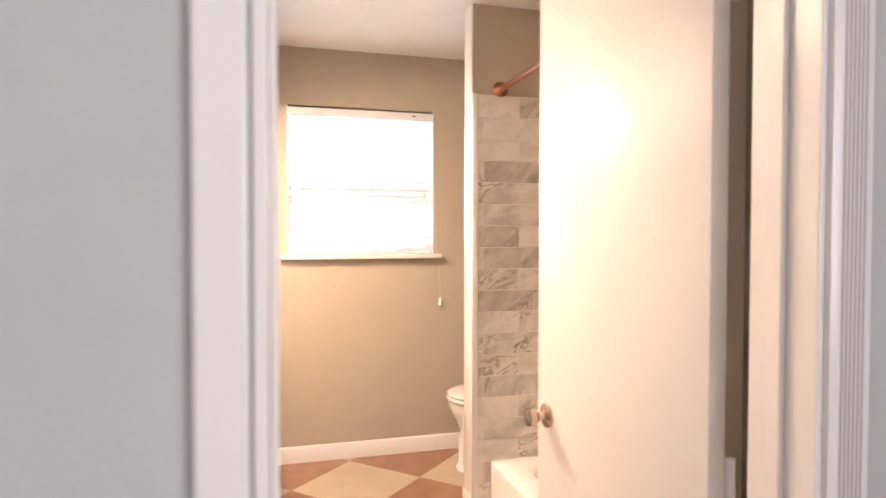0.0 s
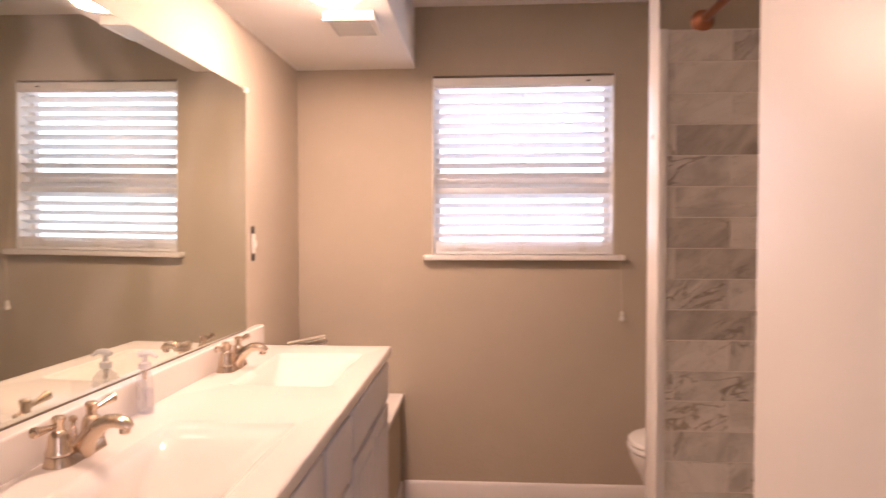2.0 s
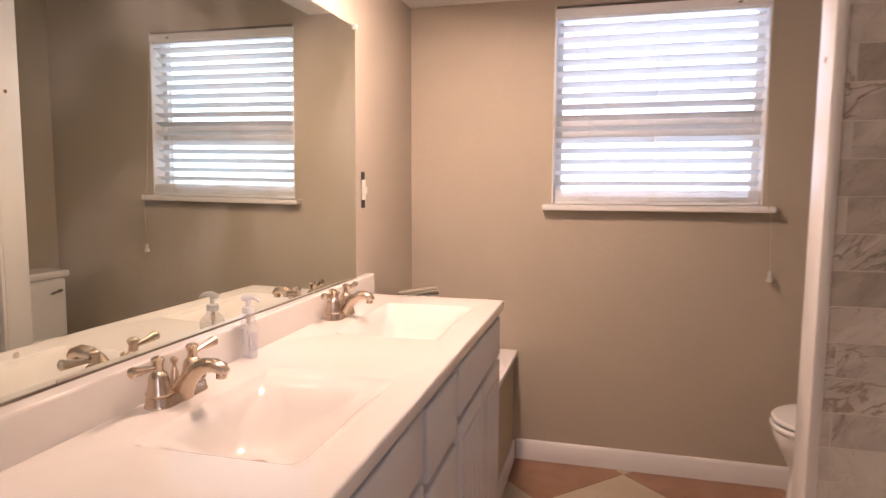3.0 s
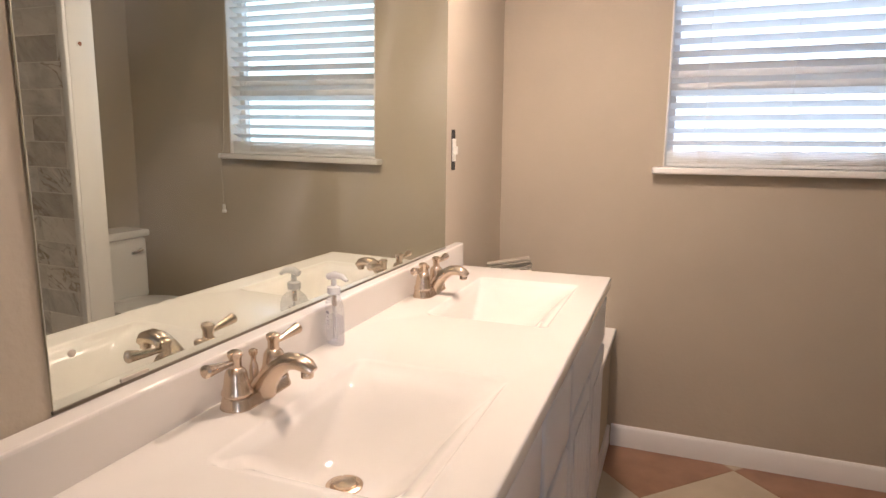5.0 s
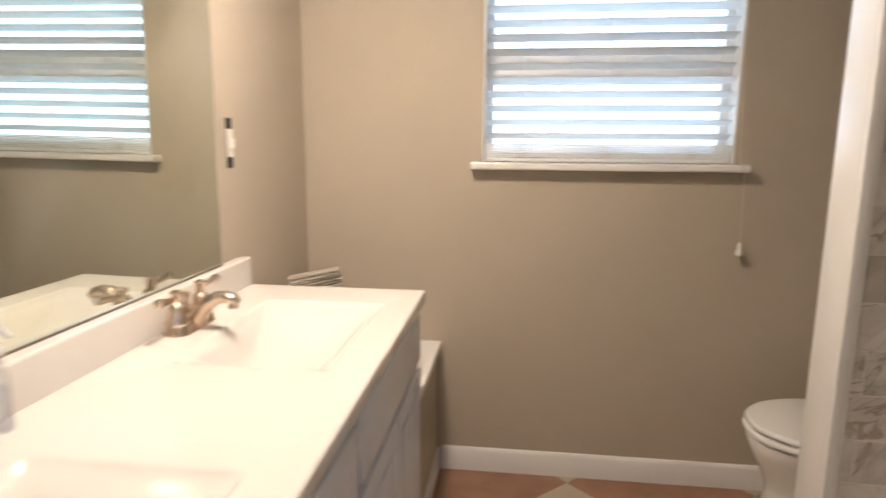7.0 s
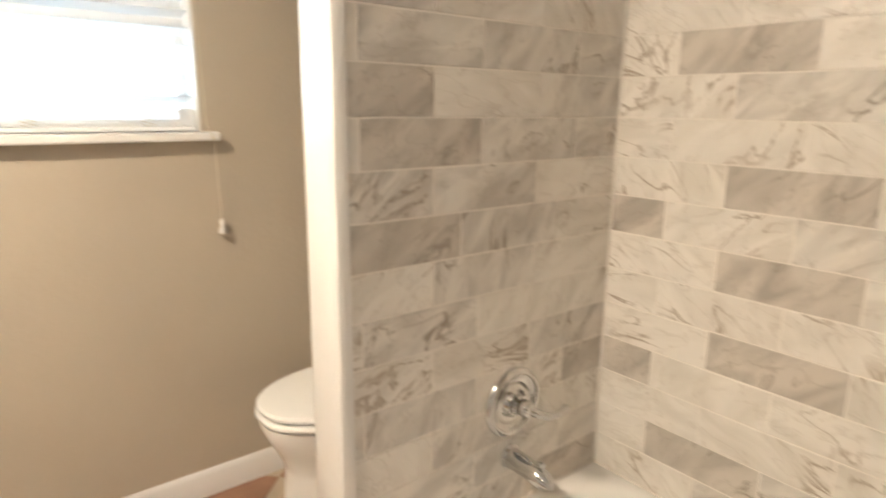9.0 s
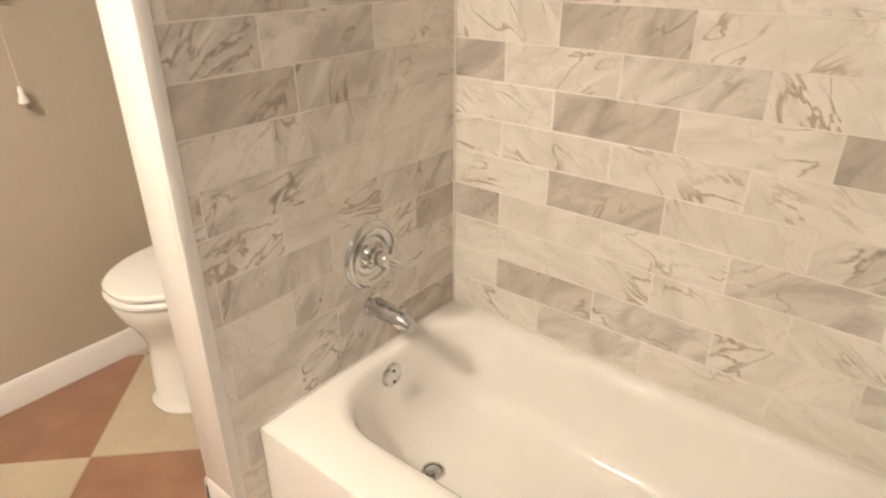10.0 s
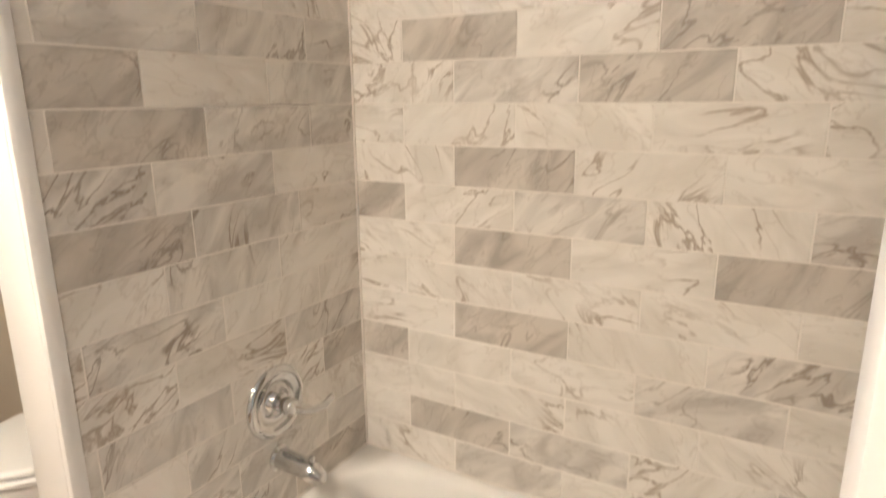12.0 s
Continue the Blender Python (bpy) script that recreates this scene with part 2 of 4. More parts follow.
# ---- mesh helpers ----
def box(bm, x0, x1, y0, y1, z0, z1, bevel=0.0, seg=2):
    vs = [bm.verts.new((x, y, z)) for x in (x0, x1) for y in (y0, y1) for z in (z0, z1)]
    fs = [bm.faces.new([vs[i] for i in f]) for f in ((0, 1, 3, 2), (4, 6, 7, 5), (0, 4, 5, 1), (2, 3, 7, 6), (0, 2, 6, 4), (1, 5, 7, 3))]
    if bevel:
        edges = list({e for f in fs for e in f.edges})
        bmesh.ops.bevel(bm, geom=edges, offset=bevel, segments=seg, affect="EDGES", profile=0.5)
    return bm


def ring(bm, centre, u, v, ru, rv, seg):
    return [bm.verts.new(Vector(centre) + Vector(u) * (ru * math.cos(2 * math.pi * k / seg)) + Vector(v) * (rv * math.sin(2 * math.pi * k / seg))) for k in range(seg)]


def loft(bm, rings, cap0=True, cap1=True):
    for a, b in zip(rings, rings[1:]):
        n = len(a)
        for k in range(n):
            bm.faces.new((a[k], a[(k + 1) % n], b[(k + 1) % n], b[k]))
    if cap0:
        bm.faces.new(list(reversed(rings[0])))
    if cap1:
        bm.faces.new(rings[-1])
    return bm


def tube(bm, points, radii, seg=14, squash=1.0):
    """A rounded pipe along points."""
    pts = [Vector(p) for p in points]
    rings = []
    for i, p in enumerate(pts):
        d = (pts[min(i + 1, len(pts) - 1)] - pts[max(i - 1, 0)]).normalized()
        up = Vector((0, 0, 1)) if abs(d.z) < 0.95 else Vector((0, 1, 0))
        u = d.cross(up).normalized()
        v = u.cross(d).normalized()
        r = radii[i] if hasattr(radii, "__len__") else radii
        rings.append(ring(bm, p, u, v, r, r * squash, seg))
    return loft(bm, rings)


def lathe(bm, profile, origin=(0, 0, 0), axis="z", seg=24):
    """Turns (radius, height) pairs round an axis through origin."""
    u, v, w = {"z": ((1, 0, 0), (0, 1, 0), (0, 0, 1)), "y": ((1, 0, 0), (0, 0, 1), (0, -1, 0)), "x": ((0, 1, 0), (0, 0, 1), (1, 0, 0))}[axis]
    rings = [ring(bm, Vector(origin) + Vector(w) * h, u, v, r, r, seg) for r, h in profile]
    return loft(bm, rings)


def part(name, bm, material, parent=None, label="", smooth=True):
    bmesh.ops.recalc_face_normals(bm, faces=bm.faces)
    me = bpy.data.meshes.new(name)
    bm.to_mesh(me)
    bm.free()
    me.materials.append(material)
    if smooth:
        me.shade_smooth()
        me.set_sharp_from_angle(angle=radians(38))
    ob = new(name, me)
    if parent:
        ob.parent = parent
        ob.matrix_parent_inverse = parent.matrix_basis.inverted()
    if label:
        ob["label"] = label
    return ob


def thing(name, label, category, place=(0, 0, 0), group=""):
    ob = new(name)
    ob.empty_display_size = 0.05
    ob.matrix_basis = Matrix.Translation(place)
    return tagged(ob, label, category, group)


def boxpart(name, dims, material, parent=None, label="", bevel=0.0):
    return part(name, box(bmesh.new(), *dims, bevel), material, parent, label, smooth=False)


def structure(name, dims, material, label, category, bevel=0.0):
    return tagged(boxpart(name, dims, material, None, "", bevel), label, category, "", "structure")


def wall_with_opening(name, along, lo, hi, p0, p1, z1, a0, a1, o0, o1, material, label):
    """A wall slab between p0 and p1 that runs along x or y, with a hole a0..a1 by o0..o1."""
    bm = bmesh.new()
    for l, h, b, t in ((lo, a0, 0, z1), (a1, hi, 0, z1), (a0, a1, 0, o0), (a0, a1, o1, z1)):
        if h - l > 0.001 and t - b > 0.001:
            if along == "x":
                box(bm, l, h, p0, p1, b, t)
            else:
                box(bm, p0, p1, l, h, b, t)
    bmesh.ops.remove_doubles(bm, verts=bm.verts, dist=0.0005)
    return tagged(part(name, bm, material, smooth=False), label, "wall", "", "structure")

# ---- structure ----
TX0, TZ, TY0, TY1 = 1.183, 0.248, 1.182, YT - 0.001
wall_with_opening("wall_north", "x", XL - 0.15, XR + 0.12, YB, YB + 0.14, CEIL, WX0, WX1, WZ0, WZ1, WALL, "greige painted wall with the blind-covered window")


def west(y):
    """Face of the west wall, which runs a little out of square."""
    return XL - 0.004 + (y - YB) * 0.011


bm = bmesh.new()
loft(bm, [[bm.verts.new(p) for p in ((XL - 0.15, YF1, z), (west(YF1), YF1, z), (west(YB), YB, z), (XL - 0.15, YB, z))] for z in (0.0, CEIL)])
tagged(part("wall_west", bm, WALL, smooth=False), "greige painted wall behind the vanity mirror", "wall", "", "structure")
structure("wall_east", (XR, XR + 0.12, YF1, YB, 0, CEIL), WALL, "painted wall behind the marble tub tiles", "wall")
structure("wall_toilet_back", (1.825, XR - 0.001, PY1 + 0.001, YB - 0.001, 0, CEIL - 0.001), WALL, "painted wall behind the toilet tank", "wall")
structure("wall_tub_end", (TX0 + 0.01, XR, 1.12, 1.181, 0, CEIL), WALL, "plain painted wall at the foot of the tub", "wall")
DX0, DX1, DH = 0.180, 1.018, 2.04
wall_with_opening("wall_south", "x", XL - 0.15, XR + 0.12, YF0, YF1, CEIL, DX0, DX1, 0.0, DH, WALL_HALL, "grey painted wall with the bathroom doorway")
structure("ceiling", (XL - 0.15, XR + 0.12, YF1, YB, CEIL, CEIL + 0.1), CEILING, "white lightly textured bathroom ceiling", "ceiling")
structure("ceiling_soffit", (XL - 0.05, SOFFIT_X, YF1, YB, SOFFIT_Z, CEIL - 0.002), CEILING, "dropped white soffit above the vanity", "soffit", 0.004)
structure("wall_partition", (PX, XR, YT + 0.012, PY1, 0, CEIL - 0.001), WALL, "painted partition between tub and toilet", "wall")
# hall behind the camera
structure("hall_wall_west", (-0.62, -0.50, -3.0, YF0, 0, 2.44), WALL_HALL, "plain grey hall wall", "wall")
# unseen east wall; its opening is made up to hold the fill lamp
wall_with_opening("hall_wall_east", "y", -3.0, YF0, 1.72, 1.84, 2.44, -2.25, -0.95, 0.90, 2.10, WALL_HALL, "unseen grey hall wall with an opening added for the fill lamp")
structure("hall_wall_south", (-0.62, 1.84, -3.12, -3.0, 0, 2.44), WALL_HALL, "plain grey hall wall", "wall")
structure("hall_ceiling", (-0.62, 1.84, -3.12, YF0, 2.44, 2.54), CEILING, "white hall ceiling", "ceiling")
structure("hall_floor", (-0.62, 1.84, -3.12, YF1, -0.06, -0.002), SUBFLOOR, "brown wooden hall floor", "floor")
bm = box(bmesh.new(), XL - 0.05, TX0 + 0.004, YF1, YB, -0.08, -0.0015)
box(bm, TX0 + 0.004, XR, YT, YB, -0.08, -0.0015)
box(bm, TX0 + 0.004, XR, YF1, TY0, -0.08, -0.0015)
floor = tagged(part("floor", bm, FLOORGROUT, smooth=False), "checkered terracotta and beige tile floor laid diagonally", "floor", "", "structure")
structure("ground", (-60, 60, -60, 60, -0.6, -0.45), GRASS, "green lawn outside the house", "ground")
structure("backdrop", (-14, 16, 9.0, 9.12, -0.45, 1.75), FENCE, "brown wooden fence in the yard outside", "fence")


def moulding(name, along, a0, a1, at, out, label):
    """Baseboard with a stepped, rounded top; out is +1 or -1, the way it stands off the wall."""
    prof = ((0, 0), (0.014, 0), (0.014, 0.066), (0.011, 0.074), (0.011, 0.080), (0.006, 0.089), (0.003, 0.093), (0, 0.093))
    bm = bmesh.new()
    rings = []
    for a in (a0, a1):
        rings.append([bm.verts.new((a, at + out * d, z) if along == "x" else (at + out * d, a, z)) for d, z in prof])
    loft(bm, rings)
    return tagged(part(name, bm, TRIM), label, "baseboard", "", "structure")


moulding("baseboard_north", "x", 0.142, 1.824, YB, -1, "white wooden baseboard with a moulded top")
moulding("baseboard_partition_end", "y", YT + 0.000, PY1 + 0.012, PX, -1, "short white baseboard round the partition end")
moulding("baseboard_partition", "x", PX - 0.014, 1.824, PY1, 1, "white baseboard on the toilet side of the partition")

# partition end: white corner trim that covers the tile edge
bm = box(bmesh.new(), PX - 0.010, PX - 0.001, YT + 0.004, PY1 + 0.004, 0.093, CEIL - 0.004, 0.003)
tagged(part("trim_partition_end", bm, TRIM), "glossy white painted board on the partition end", "trim", "", "structure")
bm = box(bmesh.new(), PX - 0.011, 1.1165, YT - 0.012, YT + 0.003, 0.0, 1.958, 0.004)
tagged(part("trim_tile_edge", bm, TRIM), "narrow white moulding beside the marble tiles", "trim", "", "structure")

# ---- window ----
window = tagged(thing("window_1", "white framed window behind a lowered faux-wood blind", "window", (0.71, YB + 0.1, WZ0)), kind="structure")


def window_parts():
    y0, y1 = YB + 0.085, YB + 0.125
    f = 0.035
    for n, d in (("frame_left", (WX0, WX0 + f, y0, y1, WZ0, WZ1)), ("frame_right", (WX1 - f, WX1, y0, y1, WZ0, WZ1)),
                 ("frame_top", (WX0 + f, WX1 - f, y0, y1, WZ1 - f, WZ1)), ("frame_bottom", (WX0 + f, WX1 - f, y0, y1, WZ0, WZ0 + f)),
                 ("meeting_rail", (WX0 + f, WX1 - f, y0 + 0.004, y1 - 0.004, 1.466, 1.53)),
                 ("upper_sash_rail", (WX0 + f, WX1 - f, y0 + 0.012, y1 - 0.002, 1.5305, 1.585))):
        boxpart(n, d, TRIM, window, "white painted frame", 0.003)
    for n, a, b in (("upper_pane", 1.585, WZ1 - f), ("lower_pane", WZ0 + f, 1.466)):
        ob = boxpart(n, (WX0 + f, WX1 - f, y0 + 0.018, y0 + 0.022, a, b), PANE, window, "clear glass")
        ob.visible_shadow = False
    for n, d in (("reveal_board", (WX0 + 0.0005, WX0 + 0.007, YB - 0.001, y0 - 0.001, WZ0 + 0.001, WZ1 - 0.001)), ("reveal_board", (WX1 - 0.007, WX1 - 0.0005, YB - 0.001, y0 - 0.001, WZ0 + 0.001, WZ1 - 0.001))):
        boxpart(n, d, TRIM, window, "white painted reveal", 0.001)
    boxpart("window_sill", (0.244, 1.183, YB - 0.048, YB + 0.085, WZ0 - 0.026, WZ0, ), TRIM, window, "white painted sill board", 0.006)


window_parts()

# ---- floor tiles ----
def clip(poly, keep):
    out = []
    for i, p in enumerate(poly):
        q = poly[(i + 1) % len(poly)]
        a, b = keep(p), keep(q)
        if a >= 0:
            out.append(p)
        if a * b < 0:
            k = a / (a - b)
            out.append((p[0] + (q[0] - p[0]) * k, p[1] + (q[1] - p[1]) * k))
    return out


def floor_tiles():
    c, s, g = (0.627, 3.553), 0.478, 0.0025
    r2 = math.sqrt(0.5)
    for i in range(-6, 9):
        for j in range(-6, 9):
            cell = []
            for di, dj in ((g / s, g / s), (1 - g / s, g / s), (1 - g / s, 1 - g / s), (g / s, 1 - g / s)):
                a, b = (i + di) * s, (j + dj) * s
                cell.append((c[0] + r2 * (a - b), c[1] - r2 * (a + b)))
            inside = (lambda p: p[0] - XL + 0.032, lambda p: XR - 0.002 - p[0], lambda p: p[1] - YF1 - 0.002, lambda p: YB - 0.002 - p[1])
            for cuts in ((lambda p: TX0 - p[0],), (lambda p: p[0] - TX0, lambda p: p[1] - YT - 0.002)):
                quad = cell
                for keep in (*inside, *cuts):
                    quad = clip(quad, keep)
                    if len(quad) < 3:
                        break
                if len(quad) < 3:
                    continue
                bm = bmesh.new()
                n = len(quad)
                lo = [bm.verts.new((x, y, -0.006)) for x, y in quad]
                hi = [bm.verts.new((x, y, 0.0)) for x, y in quad]
                bm.faces.new(hi)
                for k in range(n):
                    bm.faces.new((lo[k], lo[(k + 1) % n], hi[(k + 1) % n], hi[k]))
                part("tile", bm, BEIGE_TILE if (i + j) % 2 == 0 else TERRACOTTA, floor, smooth=False)


# latch hole in the partition trim
lt = thing("latch_plate", "small worn latch recess in the white partition trim", "latch", (PX - 0.011, 2.752, 1.622))
part("plate", lathe(bmesh.new(), ((0.013, 0.0), (0.013, -0.0015), (0.009, -0.002), (0.008, -0.0012)), (PX - 0.0102, 2.752, 1.622), "x", 20), PLASTIC, lt, "raised painted ring")
part("hole", lathe(bmesh.new(), ((0.008, 0.0), (0.008, -0.0016), (0.001, -0.0016)), (PX - 0.0102, 2.752, 1.622), "x", 16), BRONZE, lt, "rusty recess")

# ---- blind ----
def blind():
    b = thing("window_blind", "white faux-wood venetian blind, lowered, with open slats", "blind", (0.71, YB + 0.04, WZ1))
    x0, x1, y = WX0 + 0.012, WX1 - 0.012, YB + 0.035
    boxpart("headrail", (x0, x1, y - 0.028, y + 0.028, WZ1 - 0.058, WZ1 - 0.008), SLAT, b, "white headrail", 0.003)
    boxpart("valance", (WX0 + 0.004, WX1 - 0.004, y - 0.042, y - 0.032, WZ1 - 0.050, WZ1 - 0.012), SLAT, b, "white valance board", 0.002)
    # solid dark chip, the slot's inner shade put into its colour
    boxpart("tilt_hole", (1.010, 1.026, y - 0.0435, y - 0.0415, WZ1 - 0.036, WZ1 - 0.029), DARK, b, "small dark plate painted as the shade in a slot", 0.0005)
    z0, z1, n = 1.286, 1.956, 15
    me = None
    for k in range(n):
        z = z0 + (z1 - z0) * k / (n - 1)
        tilt = radians(-22 + 1.5 * math.sin(k * 1.7))
        if me is None:
            bm = bmesh.new()
            prof = [(-0.025, -0.0012), (0.0, 0.0016), (0.025, -0.0012), (0.025, 0.0012), (0.0, 0.0040), (-0.025, 0.0012)]
            loft(bm, [[bm.verts.new((x, d, h)) for d, h in prof] for x in (x0, x1)])
            s = part("slat", bm, SLAT, b)
            me = s.data
        else:
            s = new("slat", me)
            s.parent = b
            s.matrix_parent_inverse = b.matrix_basis.inverted()
        s.matrix_basis = Matrix.Translation((0, y, z)) @ Matrix.Rotation(tilt, 4, "X")
    boxpart("bottom_rail", (x0, x1, y - 0.026, y + 0.026, WZ0 + 0.001, WZ0 + 0.016), SLAT, b, "white bottom rail", 0.003)
    for k in range(7):
        j = 0.0012 * math.sin(k * 2.3)
        boxpart("stacked_slat", (x0 + j, x1 + j, y - 0.025 + j, y + 0.025 + j, WZ0 + 0.0175 + k * 0.0068, WZ0 + 0.0225 + k * 0.0068), SLAT, b, "", 0.001)
    for x in (x0 + 0.13, (x0 + x1) / 2, x1 - 0.13):
        for k in range(5):
            dz = WZ0 + 0.02 + k * 0.0095
            part("bunched_cord", tube(bmesh.new(), ((x - 0.018, y - 0.027, dz + 0.002), (x - 0.004, y - 0.031, dz - 0.003), (x + 0.008, y - 0.030, dz + 0.004), (x + 0.018, y - 0.027, dz)), 0.0011, 6), CORD, b)
    for x in (x0 + 0.13, (x0 + x1) / 2, x1 - 0.13):
        for d in (-0.028, 0.028):
            part("ladder_cord", tube(bmesh.new(), ((x, y + d, WZ0 + 0.02), (x, y + d, WZ1 - 0.05)), 0.0009, 6), SLAT, b)
    return b


blind()
c = thing("blind_pull_cord", "cream lift cord with a white tassel beside the window", "cord", (1.165, YB - 0.02, 0.88))
part("cord", tube(bmesh.new(), ((1.128, YB - 0.012, 1.99), (1.140, YB - 0.052, 1.22), (1.160, YB - 0.053, 1.17), (1.176, YB - 0.025, 0.93)), 0.0014, 6), CORD, c)
part("tassel", lathe(bmesh.new(), ((0.004, 0.045), (0.009, 0.036), (0.007, 0.022), (0.012, 0.012), (0.013, 0.0)), (1.176, YB - 0.025, 0.885)), PLASTIC, c, "white plastic tassel")


# ---- vanity ----
CZ, CX1, CY0, CY1 = 0.854, 0.163, 1.436, 3.052
CABX, CABY0, CABY1 = 0.134, 1.455, 3.036


def rrect(cx, cy, hx, hy, r, z, n=8):
    pts = []
    for k, (sx, sy) in enumerate(((1, 1), (-1, 1), (-1, -1), (1, -1))):
        for i in range(n + 1):
            a = math.pi / 2 * (k + i / n)
            pts.append((cx + sx * (hx - r) + r * math.cos(a), cy + sy * (hy - r) + r * math.sin(a), z))
    return pts


def countertop():
    t = thing("sink_countertop", "glossy white cultured-marble double sink top", "countertop", (0, 2.2, CZ))
    bm = bmesh.new()
    cells = ((CY0, 2.255, 1.857), (2.255, CY1, 2.662))
    bx0, bx1 = -0.234, 0.080
    cx, hx = (bx0 + bx1) / 2, (bx1 - bx0) / 2
    for y0, y1, cy in cells:
        hy = 0.223 if cy < 2 else 0.236
        rings = [[bm.verts.new(p) for p in rrect((XL + CX1 - 0.004) / 2, (y0 + y1) / 2, (CX1 - 0.004 - XL) / 2, (y1 - y0) / 2, 0.0008, CZ)]]
        for g, k, dz, r, sh in ((0.006, 1.0, 0.0, 0.026, 0), (0.0, 1.0, -0.0006, 0.022, 0), (-0.004, 1.1, -0.004, 0.022, 0), (-0.008, 1.3, -0.009, 0.024, 0), (-0.013, 1.7, -0.0125, 0.028, -0.001), (-0.019, 2.0, -0.0160, 0.034, -0.003),
                                (-0.027, 1.9, -0.024, 0.042, -0.006), (-0.036, 1.85, -0.036, 0.052, -0.010), (-0.046, 1.8, -0.052, 0.064, -0.015), (-0.057, 1.75, -0.070, 0.076, -0.020), (-0.070, 1.7, -0.086, 0.080, -0.026), (-0.085, 1.65, -0.098, 0.070, -0.031), (-0.100, 1.6, -0.105, 0.054, -0.034), (-0.122, 1.4, -0.108, 0.033, -0.036)):
            rings.append([bm.verts.new(p) for p in rrect(cx + sh, cy + dz * 0.42, hx + g, hy + g * k, r, CZ + dz)])
        loft(bm, rings, cap0=False)
    bmesh.ops.remove_doubles(bm, verts=bm.verts, dist=0.0006)
    part("basin_deck", bm, COUNTER, t, "white deck with two moulded rectangular basins")
    bm = bmesh.new()
    box(bm, CX1 - 0.022, CX1, CY0 - 0.004, CY1 + 0.004, CZ - 0.034, CZ - 0.0004, 0.005, 3)
    part("front_edge", bm, COUNTER, t)
    boxpart("end_edge", (XL + 0.001, CX1 - 0.02, CY1 - 0.02, CY1 + 0.004, CZ - 0.034, CZ - 0.0006), COUNTER, t, "", 0.004)
    boxpart("end_edge", (XL + 0.001, CX1 - 0.02, CY0 - 0.004, CY0 + 0.02, CZ - 0.034, CZ - 0.0006), COUNTER, t, "", 0.004)
    boxpart("backsplash", (XL - 0.024, XL + 0.020, CY0, CY1, CZ - 0.004, CZ + 0.082), COUNTER, t, "low white backsplash", 0.005)
    for cy in (1.857, 2.662):
        d = part("drain", lathe(bmesh.new(), ((0.030, 0.0), (0.030, 0.004), (0.024, 0.006), (0.020, 0.003), (0.0185, 0.009), (0.004, 0.011))), NICKEL, t, "brushed nickel pop-up drain")
        d.location = (cx - 0.040, cy - 0.048, CZ - 0.1085)
    return t


countertop()


def panel_front(bm, x, y0, y1, z0, z1, inset=0.045):
    """A raised-and-routed door or drawer front that faces +x."""
    box(bm, x - 0.0148, x + 0.019, y0, y1, z0, z1, 0.006, 3)
    if inset:
        i = inset
        for a, b in ((0, 0.0035),):
            box(bm, x + 0.0192, x + 0.0192 + b, y0 + i, y1 - i, z0 + i, z1 - i, 0.003)


def vanity():
    v = thing("vanity_cabinet", "pale grey painted double vanity with drawers and panel doors", "cabinet", (0, 2.2, 0))
    boxpart("face_frame", (CABX - 0.032, CABX - 0.014, CABY0, CABY1, 0.09, CZ - 0.036), CABINET, v, "", 0.002)
    for y in (CABY0, CABY1 - 0.018):
        boxpart("end_panel", (XL + 0.002, CABX - 0.0325, y, y + 0.018, 0.0, CZ - 0.036), CABINET, v)
    boxpart("bottom_panel", (XL + 0.002, CABX - 0.0325, CABY0 + 0.0185, CABY1 - 0.0185, 0.09, 0.108), CABINET, v)
    boxpart("toe_kick", (CABX - 0.09, CABX - 0.07, CABY0 + 0.019, CABY1 - 0.019, 0.0, 0.089), DARK, v, "dark recessed toe kick")
    g = 0.0055
    cols = ((1.465, 2.043), (2.060, 2.352), (2.368, 3.026))

    def front(name, y0, y1, z0, z1, routed=0.0):
        bm = bmesh.new()
        panel_front(bm, CABX + 0.001, y0 + g, y1 - g, z0, z1, routed)
        return part(name, bm, CABINET, v)
    # sink bays: false front above a pair of doors; the bay between holds drawers
    for y0, y1 in (cols[0], cols[2]):
        front("false_front", y0, y1, 0.660, 0.800)
        m = (y0 + y1) / 2
        for a, b in ((y0, m), (m, y1)):
            d = front("door", a, b, 0.115, 0.640)
            bm = bmesh.new()
            n = 4
            for k in range(n):
                w = (b - a - 0.09) / n
                box(bm, CABX + 0.0205, CABX + 0.0240, a + 0.045 + k * w + 0.003, a + 0.045 + (k + 1) * w - 0.003, 0.165, 0.590, 0.0015)
            part("bead_panel", bm, CABINET, d)
    for z0, z1 in ((0.620, 0.795), (0.385, 0.600), (0.115, 0.365)):
        front("drawer", cols[1][0], cols[1][1], z0, z1)
    return v


vanity()

# ---- mirror ----
mi = thing("wall_mirror", "large frameless wall mirror with age-hazed upper corner", "mirror", (XL, 2.2, 0.94))
MIRROR_SET = Matrix.Translation((-0.385, 2.231, 0.94)) @ Matrix.Rotation(radians(-0.95), 4, "Z") @ Matrix.Rotation(radians(0.5), 4, "Y")
bm = box(bmesh.new(), 0.0, 0.005, -0.6875, 0.6875, 0.0, 0.896, 0.001)
bm.transform(MIRROR_SET)
part("glass", bm, MIRROR, mi, "silvered glass", smooth=False)
bm = box(bmesh.new(), -0.001, 0.0065, -0.689, 0.689, -0.0038, 0.0008)
bm.transform(MIRROR_SET)
part("lower_channel", bm, mat("tarnished_channel", (0.20, 0.17, 0.13), 0.4, metal=0.6), mi, "thin tarnished metal channel", smooth=False)
bm = box(bmesh.new(), -0.004, 0.012, 0.672, 0.696, 0.886, 0.904, 0.002)
bm.transform(MIRROR_SET)
part("clip", bm, PLASTIC, mi, "small clear corner clip")
